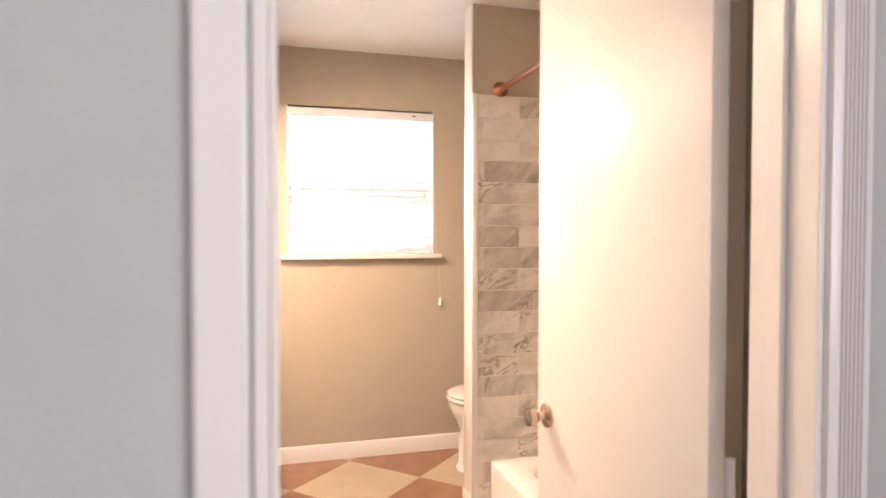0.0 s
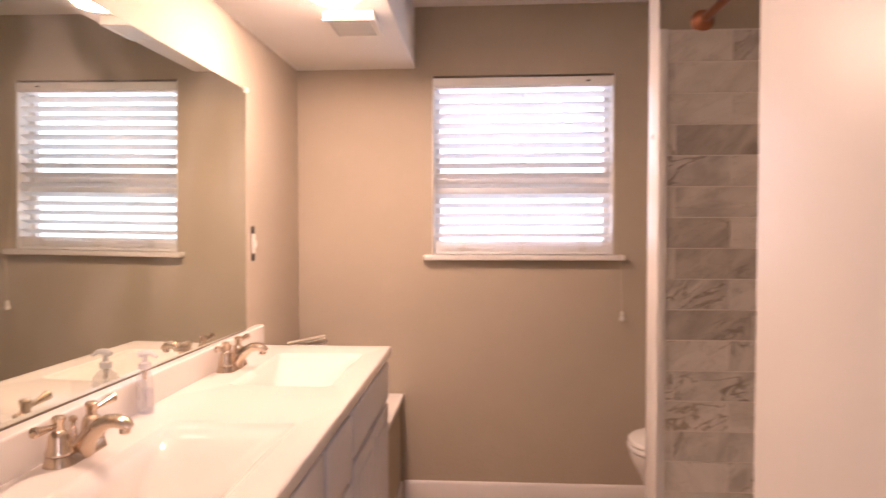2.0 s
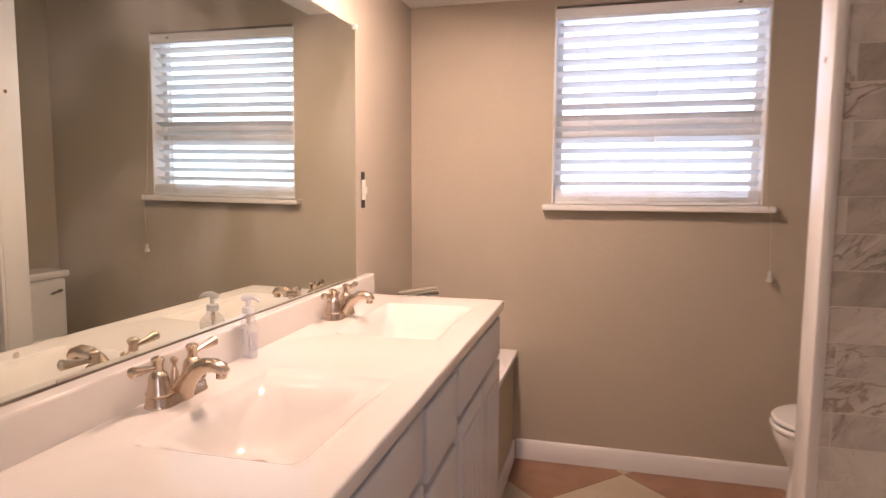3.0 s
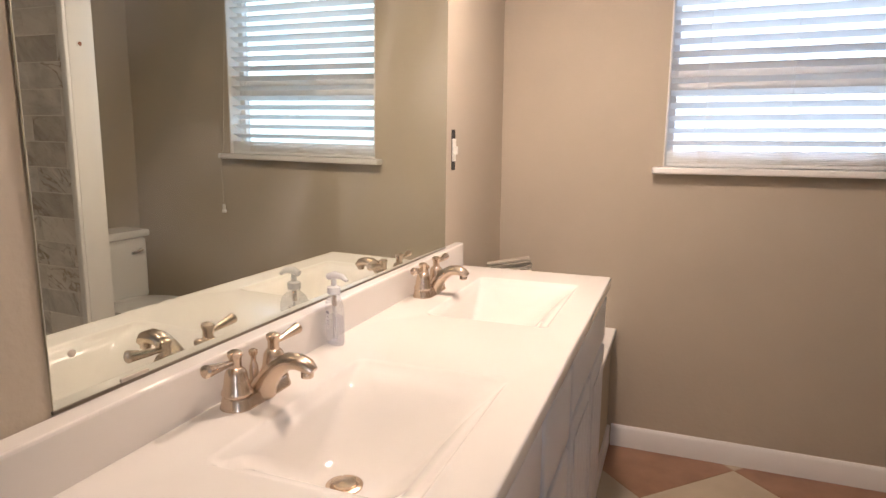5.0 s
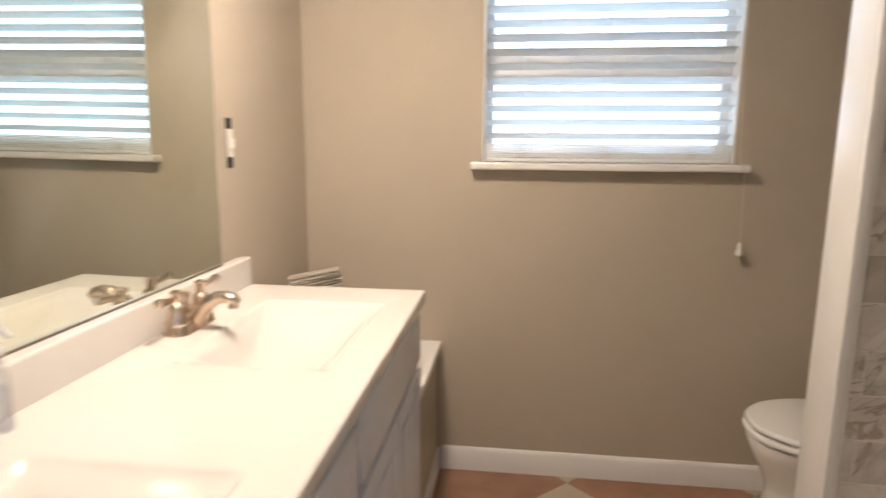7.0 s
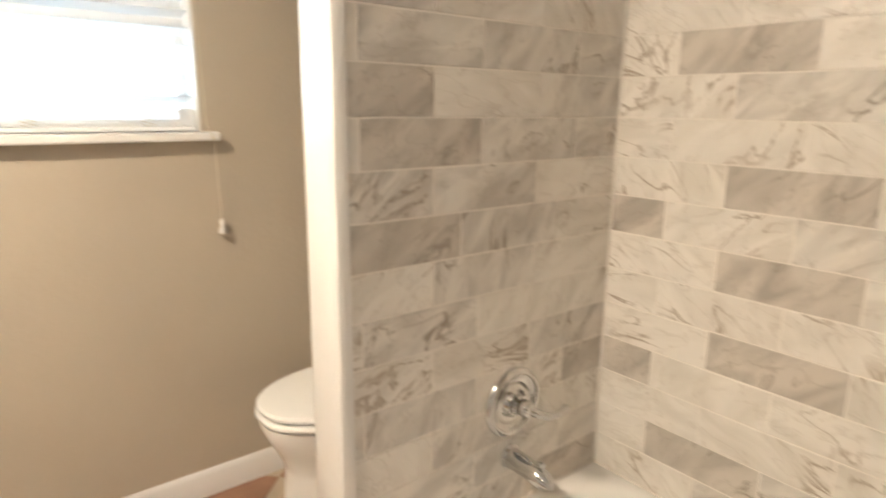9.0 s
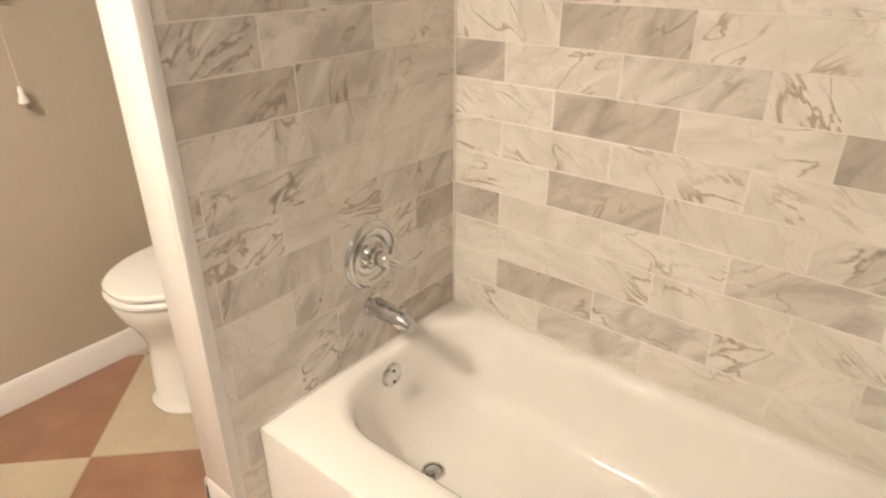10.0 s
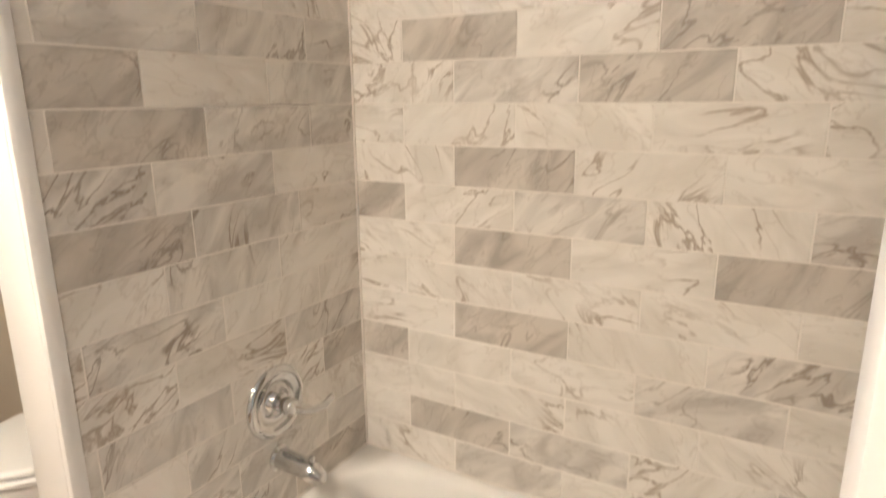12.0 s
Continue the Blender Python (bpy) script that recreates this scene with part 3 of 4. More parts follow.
bm = box(bmesh.new(), 0.0045, 0.0072, -0.585, -0.535, 0.0012, 0.0075, 0.001)
bm.transform(MIRROR_SET)
part("tarnish_clip", bm, OLD_SLAT, mi, "tan corroded lower clip")
# small dull disc near the lower near corner of the glass
bm = lathe(bmesh.new(), ((0.0055, 0.0045), (0.0055, 0.0058), (0.001, 0.0062)), (0, -0.655, 0.070), "x", 14)
bm.transform(MIRROR_SET)
part("dull_disc", bm, OLD_SLAT, mi, "small dull disc on the glass")

# ---- wall switch without its cover ----
WXS = west(3.02)
sw = thing("wall_switch", "white light switch with its cover plate missing", "switch", (XL, 3.0, 1.26))
# flat dark plate, the depth of the open box painted as shade
boxpart("box_gap", (WXS + 0.0002, WXS + 0.002, 2.998, 3.031, 1.192, 1.328), DARK, sw, "dark plate painted as the shade inside the open wall box")
boxpart("strap", (WXS + 0.002, WXS + 0.006, 2.999, 3.030, 1.222, 1.298), PLASTIC, sw, "white mounting strap", 0.001)
boxpart("toggle", (WXS + 0.006, WXS + 0.016, 3.008, 3.021, 1.245, 1.272), PLASTIC, sw, "white toggle", 0.002)


# ---- low box between vanity and window wall ----
lb = thing("low_boxed_ledge", "low boxed-in ledge with a white top beside the vanity", "ledge", (0, 3.3, 0))
boxpart("body", (XL - 0.012, 0.125, 3.062, YB - 0.002, 0.0, 0.497), WALL, lb, "greige painted box side", 0.002)
boxpart("top", (XL - 0.012, 0.142, 3.058, YB - 0.001, 0.498, 0.519), TRIM, lb, "white painted ledge board", 0.004)
boxpart("skirting", (0.126, 0.138, 3.062, YB - 0.016, 0.0, 0.093), TRIM, lb, "white baseboard strip", 0.003)


# ---- faucets ----
def faucet(cx, cy):
    f = thing("faucet", "brushed nickel two-handle faucet on the white vanity top", "faucet", (cx, cy, CZ), "vanity faucets")
    bm = bmesh.new()
    loft(bm, [[bm.verts.new(p) for p in rrect(cx, cy, 0.027 + g, 0.076 + g, 0.0255 + g, CZ + z)] for g, z in ((0.002, 0.0), (0.002, 0.003), (0.0, 0.006), (-0.0015, 0.017), (-0.004, 0.020), (-0.012, 0.021))])
    part("base_plate", bm, NICKEL, f)
    for s in (-1, 1):
        y = cy + s * 0.051
        h = part("handle_body", lathe(bmesh.new(), ((0.0215, 0.0205), (0.0215, 0.0235), (0.0255, 0.0245), (0.0255, 0.0275), (0.0222, 0.034), (0.0200, 0.046), (0.0185, 0.058), (0.0150, 0.065), (0.0104, 0.069), (0.0098, 0.082), (0.0110, 0.086), (0.0128, 0.090), (0.0122, 0.0945), (0.0080, 0.0975), (0.002, 0.098)), (cx, y, CZ)), NICKEL, f)
        part("lever", tube(bmesh.new(), ((cx, y + s * 0.004, CZ + 0.079), (cx + 0.0005, y + s * 0.018, CZ + 0.080), (cx + 0.002, y + s * 0.046, CZ + 0.083), (cx + 0.003, y + s * 0.064, CZ + 0.0855), (cx + 0.0035, y + s * 0.071, CZ + 0.0865), (cx + 0.0035, y + s * 0.074, CZ + 0.087)), (0.0048, 0.0052, 0.0078, 0.0098, 0.0108, 0.0070), 18), NICKEL, h)
        if s < 0:
            part("hot_mark", lathe(bmesh.new(), ((0.0030, 0.0), (0.0030, 0.0012), (0.0005, 0.0014)), (cx + 0.0115, y - 0.0125, CZ + 0.044), "x", 10), mat("red_dot", (0.5, 0.03, 0.02), 0.4), h, "small red dot")
    bm = tube(bmesh.new(), ((cx + 0.010, cy, CZ + 0.001), (cx + 0.017, cy, CZ + 0.022), (cx + 0.030, cy, CZ + 0.041), (cx + 0.048, cy, CZ + 0.0595), (cx + 0.068, cy, CZ + 0.0715), (cx + 0.088, cy, CZ + 0.0730), (cx + 0.105, cy, CZ + 0.0675), (cx + 0.116, cy, CZ + 0.0590)), (0.0225, 0.0205, 0.0180, 0.0160, 0.0146, 0.0140, 0.0126, 0.0085), 24)
    for v in bm.verts:
        v.co.y = cy + (v.co.y - cy) * 1.22
    sp = part("spout", bm, NICKEL, f)
    part("aerator", lathe(bmesh.new(), ((0.0095, 0.0), (0.0105, 0.001), (0.0105, 0.009), (0.0085, 0.014)), (cx + 0.104, cy, CZ + 0.0475), seg=20), NICKEL, sp)
    part("lift_rod", lathe(bmesh.new(), ((0.009, 0.0205), (0.0075, 0.048), (0.0050, 0.054), (0.0042, 0.064), (0.0078, 0.070), (0.0078, 0.076), (0.003, 0.079)), (cx - 0.014, cy + 0.012, CZ), seg=14), NICKEL, f)
    return f


faucet(-0.311, 1.850)
faucet(-0.311, 2.642)

# ---- soap bottle ----
SX, SY = -0.330, 2.143
INK = mat("label_ink", (0.62, 0.58, 0.62), 0.5)
so = thing("soap_bottle", "clear plastic pump bottle of hand sanitizer on the vanity top", "bottle", (SX, SY, CZ))


def oval_rings(profile, squash, turn):
    bm = bmesh.new()
    u, v = Vector((math.cos(turn), math.sin(turn), 0)), Vector((-math.sin(turn), math.cos(turn), 0))
    return loft(bm, [ring(bm, (SX, SY, CZ + 0.0005 + h), u, v, r, r * squash if h < 0.1 else r, 28) for r, h in profile])


part("bottle", oval_rings(((0.028, 0.0), (0.031, 0.004), (0.031, 0.080), (0.027, 0.093), (0.013, 0.106), (0.012, 0.114)), 0.55, radians(-31)), BOTTLE, so, "clear plastic body")
part("gel", oval_rings(((0.026, 0.003), (0.029, 0.006), (0.029, 0.060)), 0.52, radians(-31)), thin_clear("clear_gel", (0.93, 0.94, 0.965), 0.10), so, "clear gel filling")
for k, w in enumerate((0.014, 0.010, 0.016, 0.012, 0.009)):
    bm = box(bmesh.new(), -w / 2, w / 2, -0.0005, 0, 0, 0.0022 if k else 0.006)
    bm.transform(Matrix.Translation((SX, SY, CZ + 0.070 - k * 0.008)) @ Matrix.Rotation(radians(-31), 4, "Z") @ Matrix.Translation((0.004, -0.0178, 0)))
    part("label_bar", bm, INK, so, "grey printed lettering")
part("collar", lathe(bmesh.new(), ((0.0145, 0.112), (0.0145, 0.126), (0.006, 0.129), (0.006, 0.145)), (SX, SY, CZ)), PUMP, so, "milky screw collar")
part("dip_tube", tube(bmesh.new(), ((SX, SY, CZ + 0.112), (SX + 0.003, SY, CZ + 0.008)), 0.003, 8), PUMP, so, "milky dip tube")
part("spring", lathe(bmesh.new(), ((0.0045, 0.084), (0.0055, 0.088), (0.0045, 0.092), (0.0055, 0.096), (0.0045, 0.100), (0.0055, 0.104), (0.004, 0.108)), (SX, SY, CZ), seg=12), NICKEL, so, "small metal pump spring")
part("pump", tube(bmesh.new(), ((SX - 0.014, SY, CZ + 0.147), (SX + 0.002, SY, CZ + 0.153), (SX + 0.022, SY - 0.002, CZ + 0.151), (SX + 0.034, SY - 0.003, CZ + 0.142)), (0.007, 0.008, 0.006, 0.004), 12), PUMP, so, "milky pump nozzle")

# ---- stacked old blind slats on the ledge ----
st = thing("slat_stack", "stack of removed white blind slats on the ledge", "slats", (-0.27, 3.25, 0.52))
r2 = random.Random(3)
for k in range(30):
    bm = box(bmesh.new(), -0.085, 0.085, -0.025, 0.025, 0, 0.0052, 0.0008)
    bm.transform(Matrix.Translation((-0.262 + r2.uniform(-0.006, 0.006), 3.36 + r2.uniform(-0.006, 0.006), 0.5345 + k * 0.0098)) @ Matrix.Rotation(radians(14 + r2.uniform(-3, 3)), 4, "Z") @ Matrix.Rotation(radians(-9.5 - r2.uniform(0, 2.5)), 4, "Y"))
    part("slat", bm, OLD_SLAT, st, smooth=False)

# ---- ceiling light and vent ----
def ceiling_light(x, y, shine):
    cl = thing("ceiling_light", "round lit dome light in the soffit, the one nearer the door an added fill", "light", (x, y, SOFFIT_Z), "soffit lights")
    part("trim_ring", lathe(bmesh.new(), ((0.095, 0.0), (0.095, -0.010), (0.086, -0.016), (0.074, -0.014), (0.074, 0.0)), (x, y, SOFFIT_Z - 0.0005), seg=40), TRIM, cl, "white trim ring")
    part("dome", lathe(bmesh.new(), ((0.074, -0.008), (0.071, -0.019), (0.058, -0.029), (0.032, -0.035), (0.004, -0.037)), (x, y, SOFFIT_Z), seg=40), shine, cl, "glowing frosted glass")


for ly, shine in zip(LIGHT_Y, DOMES):
    ceiling_light(LIGHT_X, ly, shine)
ve = thing("exhaust_vent", "square white louvred exhaust fan cover in the soffit", "vent", (0.055, 2.91, SOFFIT_Z))
vx0, vx1, vy0, vy1 = -0.040, 0.140, 2.805, 3.005
for n, d in (("frame_side", (vx0, vx0 + 0.02, vy0, vy1)), ("frame_side", (vx1 - 0.02, vx1, vy0, vy1)), ("frame_end", (vx0 + 0.02, vx1 - 0.02, vy0, vy0 + 0.02)), ("frame_end", (vx0 + 0.02, vx1 - 0.02, vy1 - 0.02, vy1))):
    boxpart(n, (*d, SOFFIT_Z - 0.034, SOFFIT_Z - 0.0005), PLASTIC, ve, "", 0.003)
boxpart("backing", (vx0 + 0.02, vx1 - 0.02, vy0 + 0.02, vy1 - 0.02, SOFFIT_Z - 0.026, SOFFIT_Z - 0.001), PLASTIC, ve, "white fan plate")
for k in range(12):
    x = vx0 + 0.026 + k * 0.0135
    boxpart("louvre", (x, x + 0.008, vy0 + 0.02, vy1 - 0.02, SOFFIT_Z - 0.033, SOFFIT_Z - 0.027), PLASTIC, ve)


# ---- tub ----


def tub():
    t = thing("bathtub", "white enamelled alcove bathtub with apron", "bathtub", (1.65, 2.0, 0))
    bm = bmesh.new()
    cx, cy, hx, hy = (TX0 + XR - 0.002) / 2, (TY0 + TY1) / 2, (XR - 0.002 - TX0) / 2, (TY1 - TY0) / 2
    bx, bhx = 1.607, 0.291
    by, bhy = 1.972, 0.690
    rings = [[bm.verts.new(p) for p in rrect(cx, cy, hx, hy, 0.003, 0.001, 10)], [bm.verts.new(p) for p in rrect(cx, cy, hx, hy, 0.003, TZ - 0.012, 10)],
             [bm.verts.new(p) for p in rrect(cx, cy, hx - 0.002, hy - 0.001, 0.003, TZ - 0.004, 10)], [bm.verts.new(p) for p in rrect(cx, cy, hx - 0.010, hy - 0.004, 0.003, TZ, 10)]]
    for g, z, r, sy in ((0.020, 0.0, 0.19, 0), (0.012, -0.0005, 0.185, 0), (0.0, -0.004, 0.185, 0), (-0.010, -0.013, 0.18, 0), (-0.018, -0.04, 0.175, 0), (-0.030, -0.11, 0.17, 0.01), (-0.050, -0.20, 0.16, 0.03), (-0.072, -0.245, 0.14, 0.05), (-0.10, -0.262, 0.12, 0.06), (-0.14, -0.268, 0.09, 0.06)):
        rings.append([bm.verts.new(p) for p in rrect(bx, by + sy * 0.6, bhx + g, bhy + g * 1.1 - sy, r, TZ + z, 10)])
    loft(bm, rings, cap0=False)
    part("shell", bm, TUBMAT, t)
    part("drain", lathe(bmesh.new(), ((0.034, 0.0), (0.034, 0.003), (0.027, 0.005), (0.024, -0.001), (0.002, -0.002)), (1.530, 2.456, TZ - 0.268)), CHROME, t, "chrome drain ring")
    part("strainer", lathe(bmesh.new(), ((0.0220, 0.0), (0.0220, 0.0015), (0.016, 0.0030), (0.008, 0.0022), (0.004, 0.0035), (0.001, 0.0035)), (1.530, 2.456, TZ - 0.2665)), CHROME, t, "dull metal strainer")
    o = part("overflow_plate", lathe(bmesh.new(), ((0.036, 0.0), (0.036, 0.006), (0.030, 0.011), (0.004, 0.013)), (1.553, 2.622, 0.214), "y"), CHROME, t, "round chrome overflow plate")
    for dz in (-0.018, 0.018):
        part("screw", lathe(bmesh.new(), ((0.005, 0.0115), (0.004, 0.014), (0.001, 0.0145)), (1.553, 2.622, 0.214 + dz), "y", 10), DARK, o)
    return t


tub()

# tub filler, valve and shower rod
sp = thing("tub_spout", "chrome tub spout with diverter on the marble wall", "faucet", (1.574, YT, 0.397))
part("flange", lathe(bmesh.new(), ((0.033, 0.0), (0.033, 0.006), (0.028, 0.010), (0.026, 0.012)), (1.574, YT - 0.0005, 0.397), "y"), CHROME, sp)
part("spout_body", tube(bmesh.new(), ((1.574, YT - 0.004, 0.397), (1.574, YT - 0.045, 0.396), (1.574, YT - 0.090, 0.393), (1.574, YT - 0.118, 0.388), (1.574, YT - 0.130, 0.380), (1.574, YT - 0.134, 0.370)), (0.027, 0.0265, 0.0255, 0.0245, 0.022, 0.016), 24), CHROME, sp)
part("diverter", lathe(bmesh.new(), ((0.004, 0.0), (0.004, 0.012), (0.008, 0.014), (0.008, 0.020), (0.003, 0.022)), (1.574, YT - 0.112, 0.412), seg=12), CHROME, sp)
va = thing("shower_valve", "round chrome shower valve with a lever handle", "valve", (1.577, YT, 0.548))
part("escutcheon", lathe(bmesh.new(), ((0.093, 0.0), (0.093, 0.003), (0.090, 0.009), (0.084, 0.0135), (0.077, 0.0145), (0.071, 0.012), (0.064, 0.005), (0.050, 0.0025), (0.040, 0.004), (0.033, 0.010), (0.029, 0.020)), (1.577, YT - 0.0005, 0.548), "y", 40), CHROME, va)
part("hub", lathe(bmesh.new(), ((0.026, 0.010), (0.026, 0.030), (0.021, 0.034), (0.022, 0.055), (0.017, 0.066), (0.004, 0.070)), (1.577, YT, 0.548), "y"), CHROME, va)
part("lever", tube(bmesh.new(), ((1.577, YT - 0.056, 0.548), (1.596, YT - 0.070, 0.537), (1.626, YT - 0.079, 0.523), (1.660, YT - 0.083, 0.520), (1.692, YT - 0.081, 0.529), (1.697, YT - 0.080, 0.531)), (0.0135, 0.0120, 0.0095, 0.0085, 0.0095, 0.006), 16), CHROME, va)
ro = thing("shower_rod", "copper-bronze shower curtain rod above the tub", "rod", (1.226, YT, 1.984))
part("flange", lathe(bmesh.new(), ((0.036, 0.0), (0.036, 0.010), (0.026, 0.022), (0.018, 0.030), (0.014, 0.040)), (1.226, YT + 0.010, 1.984), "y"), BRONZE, ro)
part("pole", tube(bmesh.new(), ((1.226, YT - 0.01, 1.984), (1.226, 1.182, 1.984)), 0.0135, 16), BRONZE, ro)


# ---- toilet ----
def toilet(cx, cy):
    """cx: the bowl's front; the tank stands towards +x."""
    t = thing("toilet", "white porcelain toilet with closed lid behind the partition", "toilet", (cx + 0.3, cy, 0))
    def oval(x0, x1, w, z, n=36):
        pts = []
        for k in range(n):
            a = 2 * math.pi * k / n
            ca, sa = math.cos(a), math.sin(a)
            x = (x0 + x1) / 2 - (x1 - x0) / 2 * ca
            s = abs(sa) ** 0.85 * (1 if sa >= 0 else -1)
            pts.append((x, cy + w * s * (1 - 0.10 * ca), z))
        return pts
    bm = bmesh.new()
    loft(bm, [[bm.verts.new(p) for p in oval(cx + a, cx + b, w, z)] for a, b, w, z in ((0.056, 0.55, 0.158, 0.001), (0.052, 0.55, 0.161, 0.012), (0.058, 0.54, 0.156, 0.022), (0.068, 0.53, 0.146, 0.034), (0.072, 0.53, 0.138, 0.16), (0.078, 0.53, 0.134, 0.205), (0.074, 0.53, 0.136, 0.23), (0.050, 0.52, 0.148, 0.285), (0.022, 0.51, 0.172, 0.335), (0.010, 0.50, 0.180, 0.368), (0.009, 0.50, 0.181, 0.385), (0.018, 0.49, 0.174, 0.391))])
    part("bowl", bm, PORCELAIN, t)
    for n, z, g in (("seat", 0.394, 0.0), ("lid", 0.418, 0.004)):
        bm = bmesh.new()
        loft(bm, [[bm.verts.new(p) for p in oval(cx + a + g, cx + 0.44, w - g, z + h)] for a, w, h in ((0.006, 0.178, 0.0), (0.0, 0.185, 0.005), (0.0, 0.185, 0.013), (0.006, 0.180, 0.019), (0.03, 0.160, 0.0215))])
        part(n, bm, PORCELAIN, t)
    boxpart("tank", (cx + 0.495, cx + 0.672, cy - 0.22, cy + 0.22, 0.40, 0.735), PORCELAIN, t, "", 0.02)
    boxpart("tank_lid", (cx + 0.484, cx + 0.682, cy - 0.235, cy + 0.235, 0.736, 0.775), PORCELAIN, t, "", 0.012)
    boxpart("tank_foot", (cx + 0.40, cx + 0.65, cy - 0.11, cy + 0.11, 0.33, 0.402), PORCELAIN, t, "", 0.015)
    part("flush_lever", tube(bmesh.new(), ((cx + 0.497, cy + 0.17, 0.67), (cx + 0.476, cy + 0.17, 0.67), (cx + 0.472, cy + 0.13, 0.665), (cx + 0.472, cy + 0.10, 0.66)), 0.007, 10), CHROME, t, "chrome flush lever")
    return t


toilet(1.130, 3.252)


# ---- door ----
def door():
    hx, hy = 0.985, 0.955
    d = tagged(thing("door_1", "open glossy white flush door swung into the bathroom", "door", (hx, hy, 0)), kind="structure")
    ex, ey = 0.930, 1.612
    ang = math.atan2(ey - hy, ex - 0.972)
    ln = math.hypot(ey - hy, ex - 0.972)
    m = Matrix.Translation((0.972, hy, 0)) @ Matrix.Rotation(ang, 4, "Z")
    def put(name, bm, material, label=""):
        bm.transform(m)
        return part(name, bm, material, d, label)
    put("leaf", box(bmesh.new(), 0, ln, -0.040, 0, 0.012, 2.025, 0.002), DOORWHITE)
    for s, sign in ((0.0, 1), (-0.040, -1)):
        bm = bmesh.new()
        o = (ln - 0.055, s, 0.812)
        lathe(bm, [(r, -sign * h) for r, h in ((0.033, 0.0), (0.033, 0.006), (0.024, 0.010), (0.012, 0.014), (0.011, 0.030), (0.020, 0.036), (0.026, 0.048), (0.024, 0.060), (0.012, 0.066), (0.003, 0.067))], o, "y")
        put("door_knob", bm, NICKEL, "satin nickel knob")
    for z in (0.20, 0.855, 1.785):
        bm = bmesh.new()
        lathe(bm, ((0.007, 0.0), (0.007, 0.09)), (-0.010, -0.045, z - 0.045), seg=12)
        box(bm, -0.022, 0.0, -0.043, -0.040, z - 0.045, z + 0.045)
        put("hinge", bm, TRIM, "painted-over hinge")
    return d


door()


def fluted(name, x0, x1, y, out, z1, label, flutes=6):
    """A casing board with round flutes; it faces along -y when out is -1."""
    bm = bmesh.new()
    prof = [(x0, 0), (x0, 0.016)]
    w = (x1 - x0 - 0.03) / flutes
    prof.append((x0 + 0.012, 0.020))
    for k in range(flutes):
        a = x0 + 0.015 + k * w
        for i in range(5):
            u = i / 4
            prof.append((a + w * (0.12 + 0.76 * u), 0.020 - 0.009 * math.sin(math.pi * u)))
    prof += [(x1 - 0.012, 0.020), (x1, 0.016), (x1, 0)]
    loft(bm, [[bm.verts.new((x, y + out * d, z)) for x, d in prof] for z in (0.0, z1)])
    return tagged(part(name, bm, TRIM), label, "trim", "", "structure")


fluted("casing_east", DX1 - 0.006, DX1 + 0.072, YF0, -1, DH + 0.09, "white fluted door casing board")
structure("casing_west", (DX0 - 0.064, DX0 - 0.004, YF0 - 0.020, YF0 - 0.0005, 0, DH + 0.09), TRIM, "white flat door casing board", "trim", 0.004)
structure("jamb_east", (DX1 - 0.018, DX1 - 0.0005, YF0 - 0.006, YF1 + 0.006, 0, DH - 0.019), TRIM, "white painted door jamb", "trim", 0.002)
structure("jamb_west", (DX0 + 0.0005, DX0 + 0.018, YF0 - 0.006, YF1 + 0.006, 0, DH - 0.019), TRIM, "white painted door jamb", "trim", 0.002)
structure("jamb_head", (DX0 + 0.0005, DX1 - 0.0005, YF0 - 0.006, YF1 + 0.006, DH - 0.018, DH - 0.0005), TRIM, "white painted door head jamb", "trim", 0.002)
structure("stop_east", (DX1 - 0.030, DX1 - 0.019, YF1 - 0.075, YF1 - 0.040, 0, DH - 0.03), TRIM, "white door stop strip", "trim", 0.003)
structure("stop_west", (DX0 + 0.019, DX0 + 0.030, YF1 - 0.075, YF1 - 0.040, 0, DH - 0.03), TRIM, "white door stop strip", "trim", 0.003)

# ---- marble tub surround ----
ROW, LEN, Z3 = 0.1003, 0.308, 0.951
surround_n = tagged(boxpart("tile_backing_north", (1.1168, XR - 0.001, YT - 0.0012, YT + 0.0115, 0.001, 1.956), GROUT), "pale marble subway tiles on the faucet wall", "tiled wall", "", "structure")
surround_e = tagged(boxpart("tile_backing_east", (XR - 0.0132, XR - 0.0005, 1.182, YT - 0.0013, 0.20, 1.956), GROUT), "pale marble subway tiles along the tub", "tiled wall", "", "structure")
tile_meshes = {}


def marble_tile(w, h, material):
    key = (round(w, 3), round(h, 3), material.name)
    if key not in tile_meshes:
        bm = box(bmesh.new(), -w / 2, w / 2, -0.006, 0, -h / 2, h / 2)
        top = [e for e in bm.edges if all(v.co.y < -0.005 for v in e.verts)]
        bmesh.ops.bevel(bm, geom=top, offset=0.0015, segments=1, affect="EDGES")
        bmesh.ops.recalc_face_normals(bm, faces=bm.faces)
        me = bpy.data.meshes.new("tile")
        bm.to_mesh(me)
        bm.free()
        me.materials.append(material)
        tile_meshes[key] = me
    return tile_meshes[key]


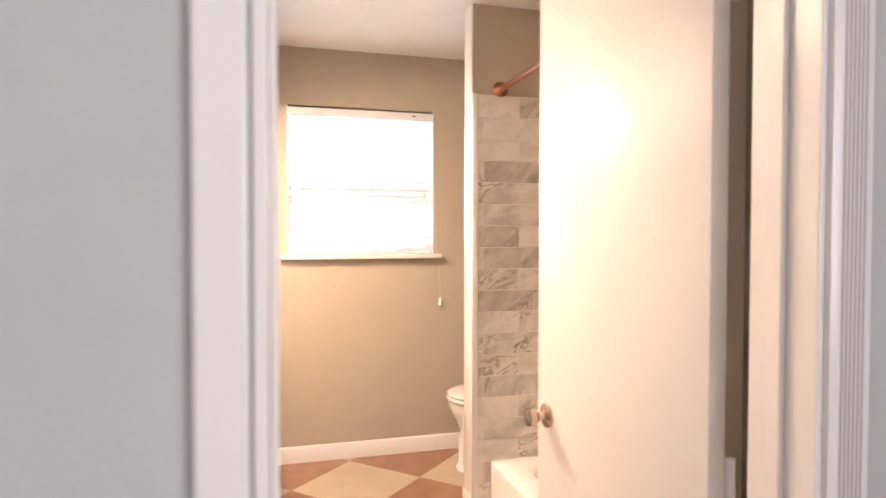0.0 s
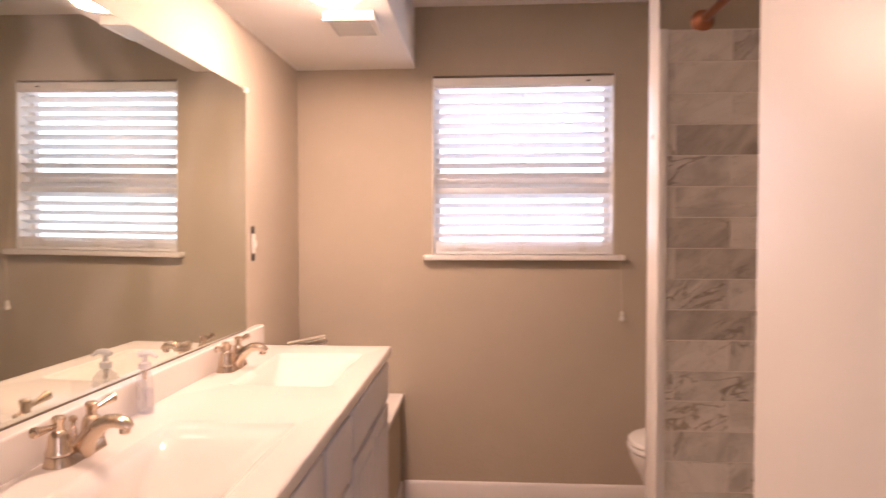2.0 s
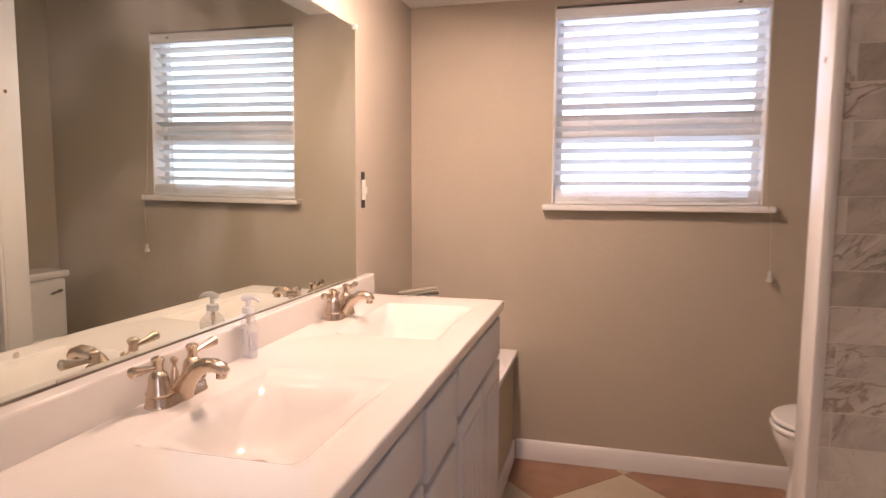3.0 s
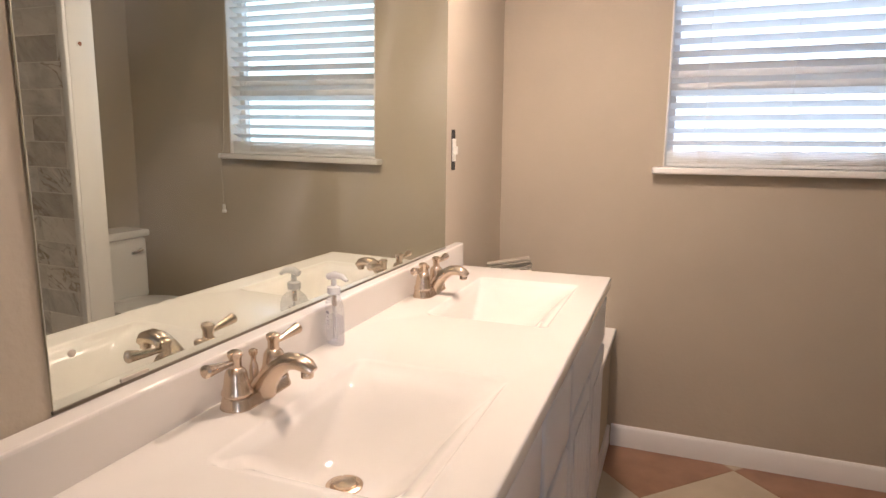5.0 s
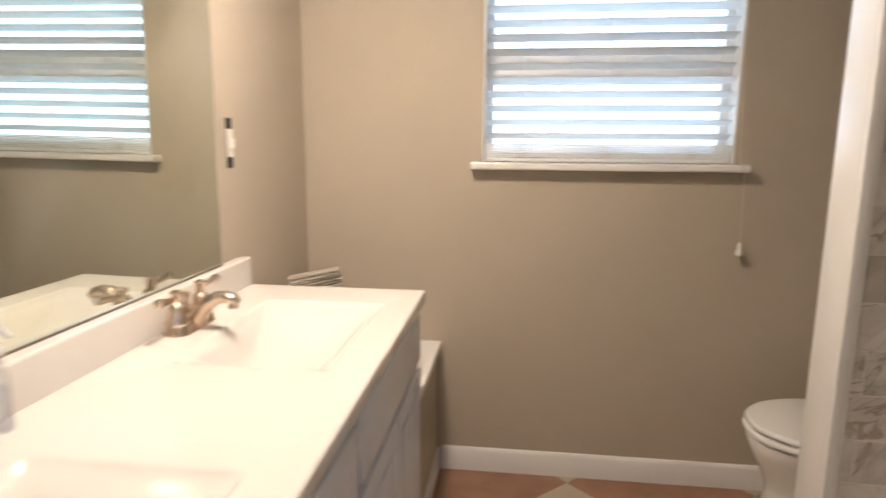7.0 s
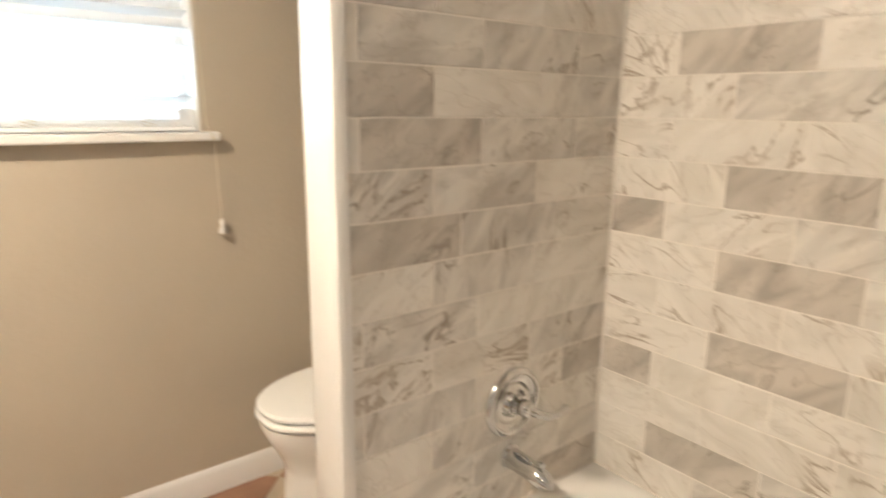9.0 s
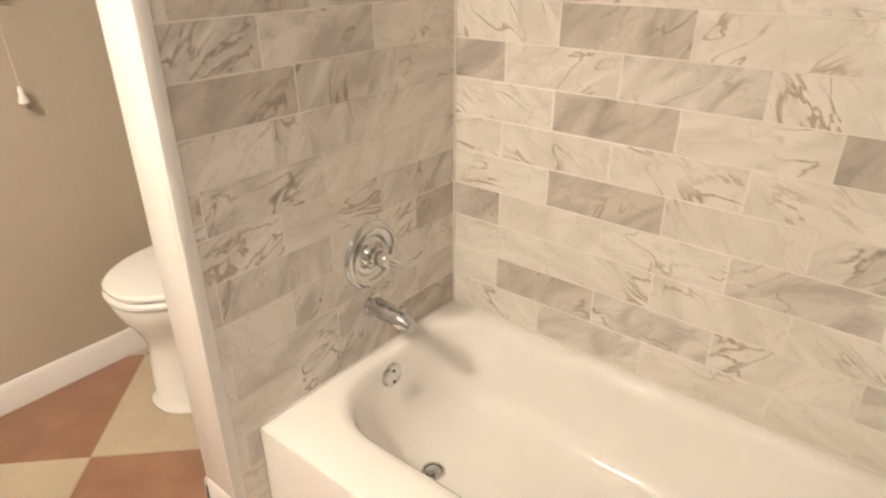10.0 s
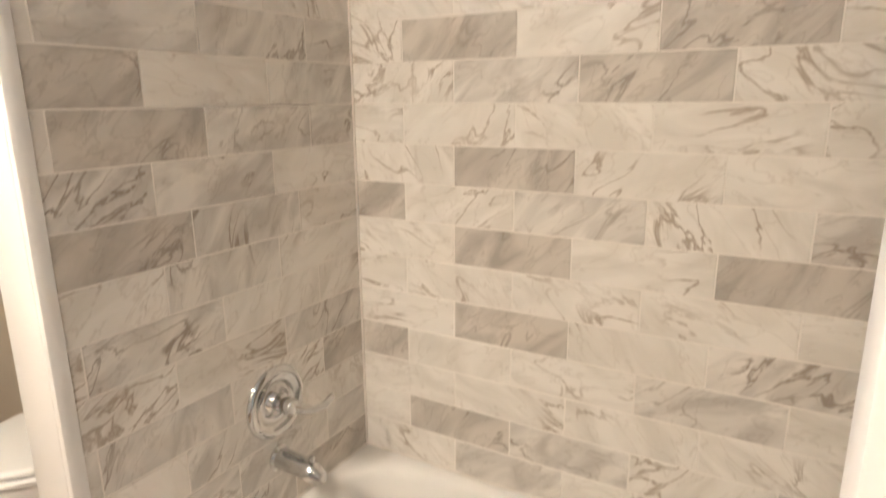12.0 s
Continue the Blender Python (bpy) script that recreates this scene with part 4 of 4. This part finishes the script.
def tile_wall(parent, rows, start, stop, joints, dark, mid, place):
    """Lays rows of tiles from start to stop; joints(row) gives the first cut after start."""
    g = 0.0014
    for r in rows:
        z0, z1 = Z3 + r * ROW, Z3 + (r + 1) * ROW
        z0, z1 = max(z0, 0.002 if parent == surround_n else 0.215), min(z1, 1.956)
        if z1 - z0 < 0.012:
            continue
        a, b, k = start, start + joints(r), 0
        while a < stop - 0.008:
            b = min(b, stop)
            w, h = b - a - 2 * g, z1 - z0 - 2 * g
            m = MARBLE_DARK if (r, k) in dark else MARBLE_MID if (r, k) in mid else MARBLE_LIGHT
            ob = new("tile", marble_tile(w, h, m))
            ob.parent = parent
            ob.matrix_basis = place((a + b) / 2, (z0 + z1) / 2)
            a, b, k = b, b + LEN, k + 1


rnd = random.Random(5)
mid_n = {(r, k) for r in range(-9, 10) for k in range(5) if rnd.random() < 0.35} | {(2, 2), (2, 3), (-2, 1), (4, 1), (0, 1)}
mid_e = {(r, k) for r in range(-9, 10) for k in range(7) if rnd.random() < 0.28}
dark_n = {(0, 0), (2, 1), (3, 0), (-4, 3), (6, 1), (-7, 2)}
dark_e = {(1, 1), (-1, 1), (-1, 3), (0, 0), (3, 2), (4, 1), (4, 3), (-3, 1), (-4, 0), (-6, 1), (-3, 4), (6, 2), (-8, 3), (7, 0)}


def cut_n(r):
    return 0.279 if r == 0 else 0.026 if r % 2 == 0 else 0.203


tile_wall(surround_n, range(-10, 11), 1.1178, XR - 0.0150, cut_n, dark_n, mid_n, lambda a, z: pose(a, YT + 0.0035, z))
tile_wall(surround_e, range(-8, 11), 0.0, YT - 1.184, lambda r: 0.306 if r % 2 else 0.160, dark_e, mid_e, lambda a, z: pose(XR - 0.0085, YT - 0.0015 - a, z, 0, 0, -90))
for n, d in (("corner_caulk", (XR - 0.0205, XR - 0.0152, YT - 0.0080, YT - 0.0028, 0.25, 1.955)), ("tub_caulk", (TX0 + 0.01, XR - 0.0210, YT - 0.0075, YT - 0.0028, TZ + 0.0005, TZ + 0.0055)), ("tub_caulk", (XR - 0.0205, XR - 0.0152, TY0 + 0.02, YT - 0.0085, TZ + 0.0005, TZ + 0.0055))):
    tagged(boxpart(n, d, GROUT, None, "", 0.0015), "pale caulk bead along the marble tiles", "caulk", "", "structure")
floor_tiles()
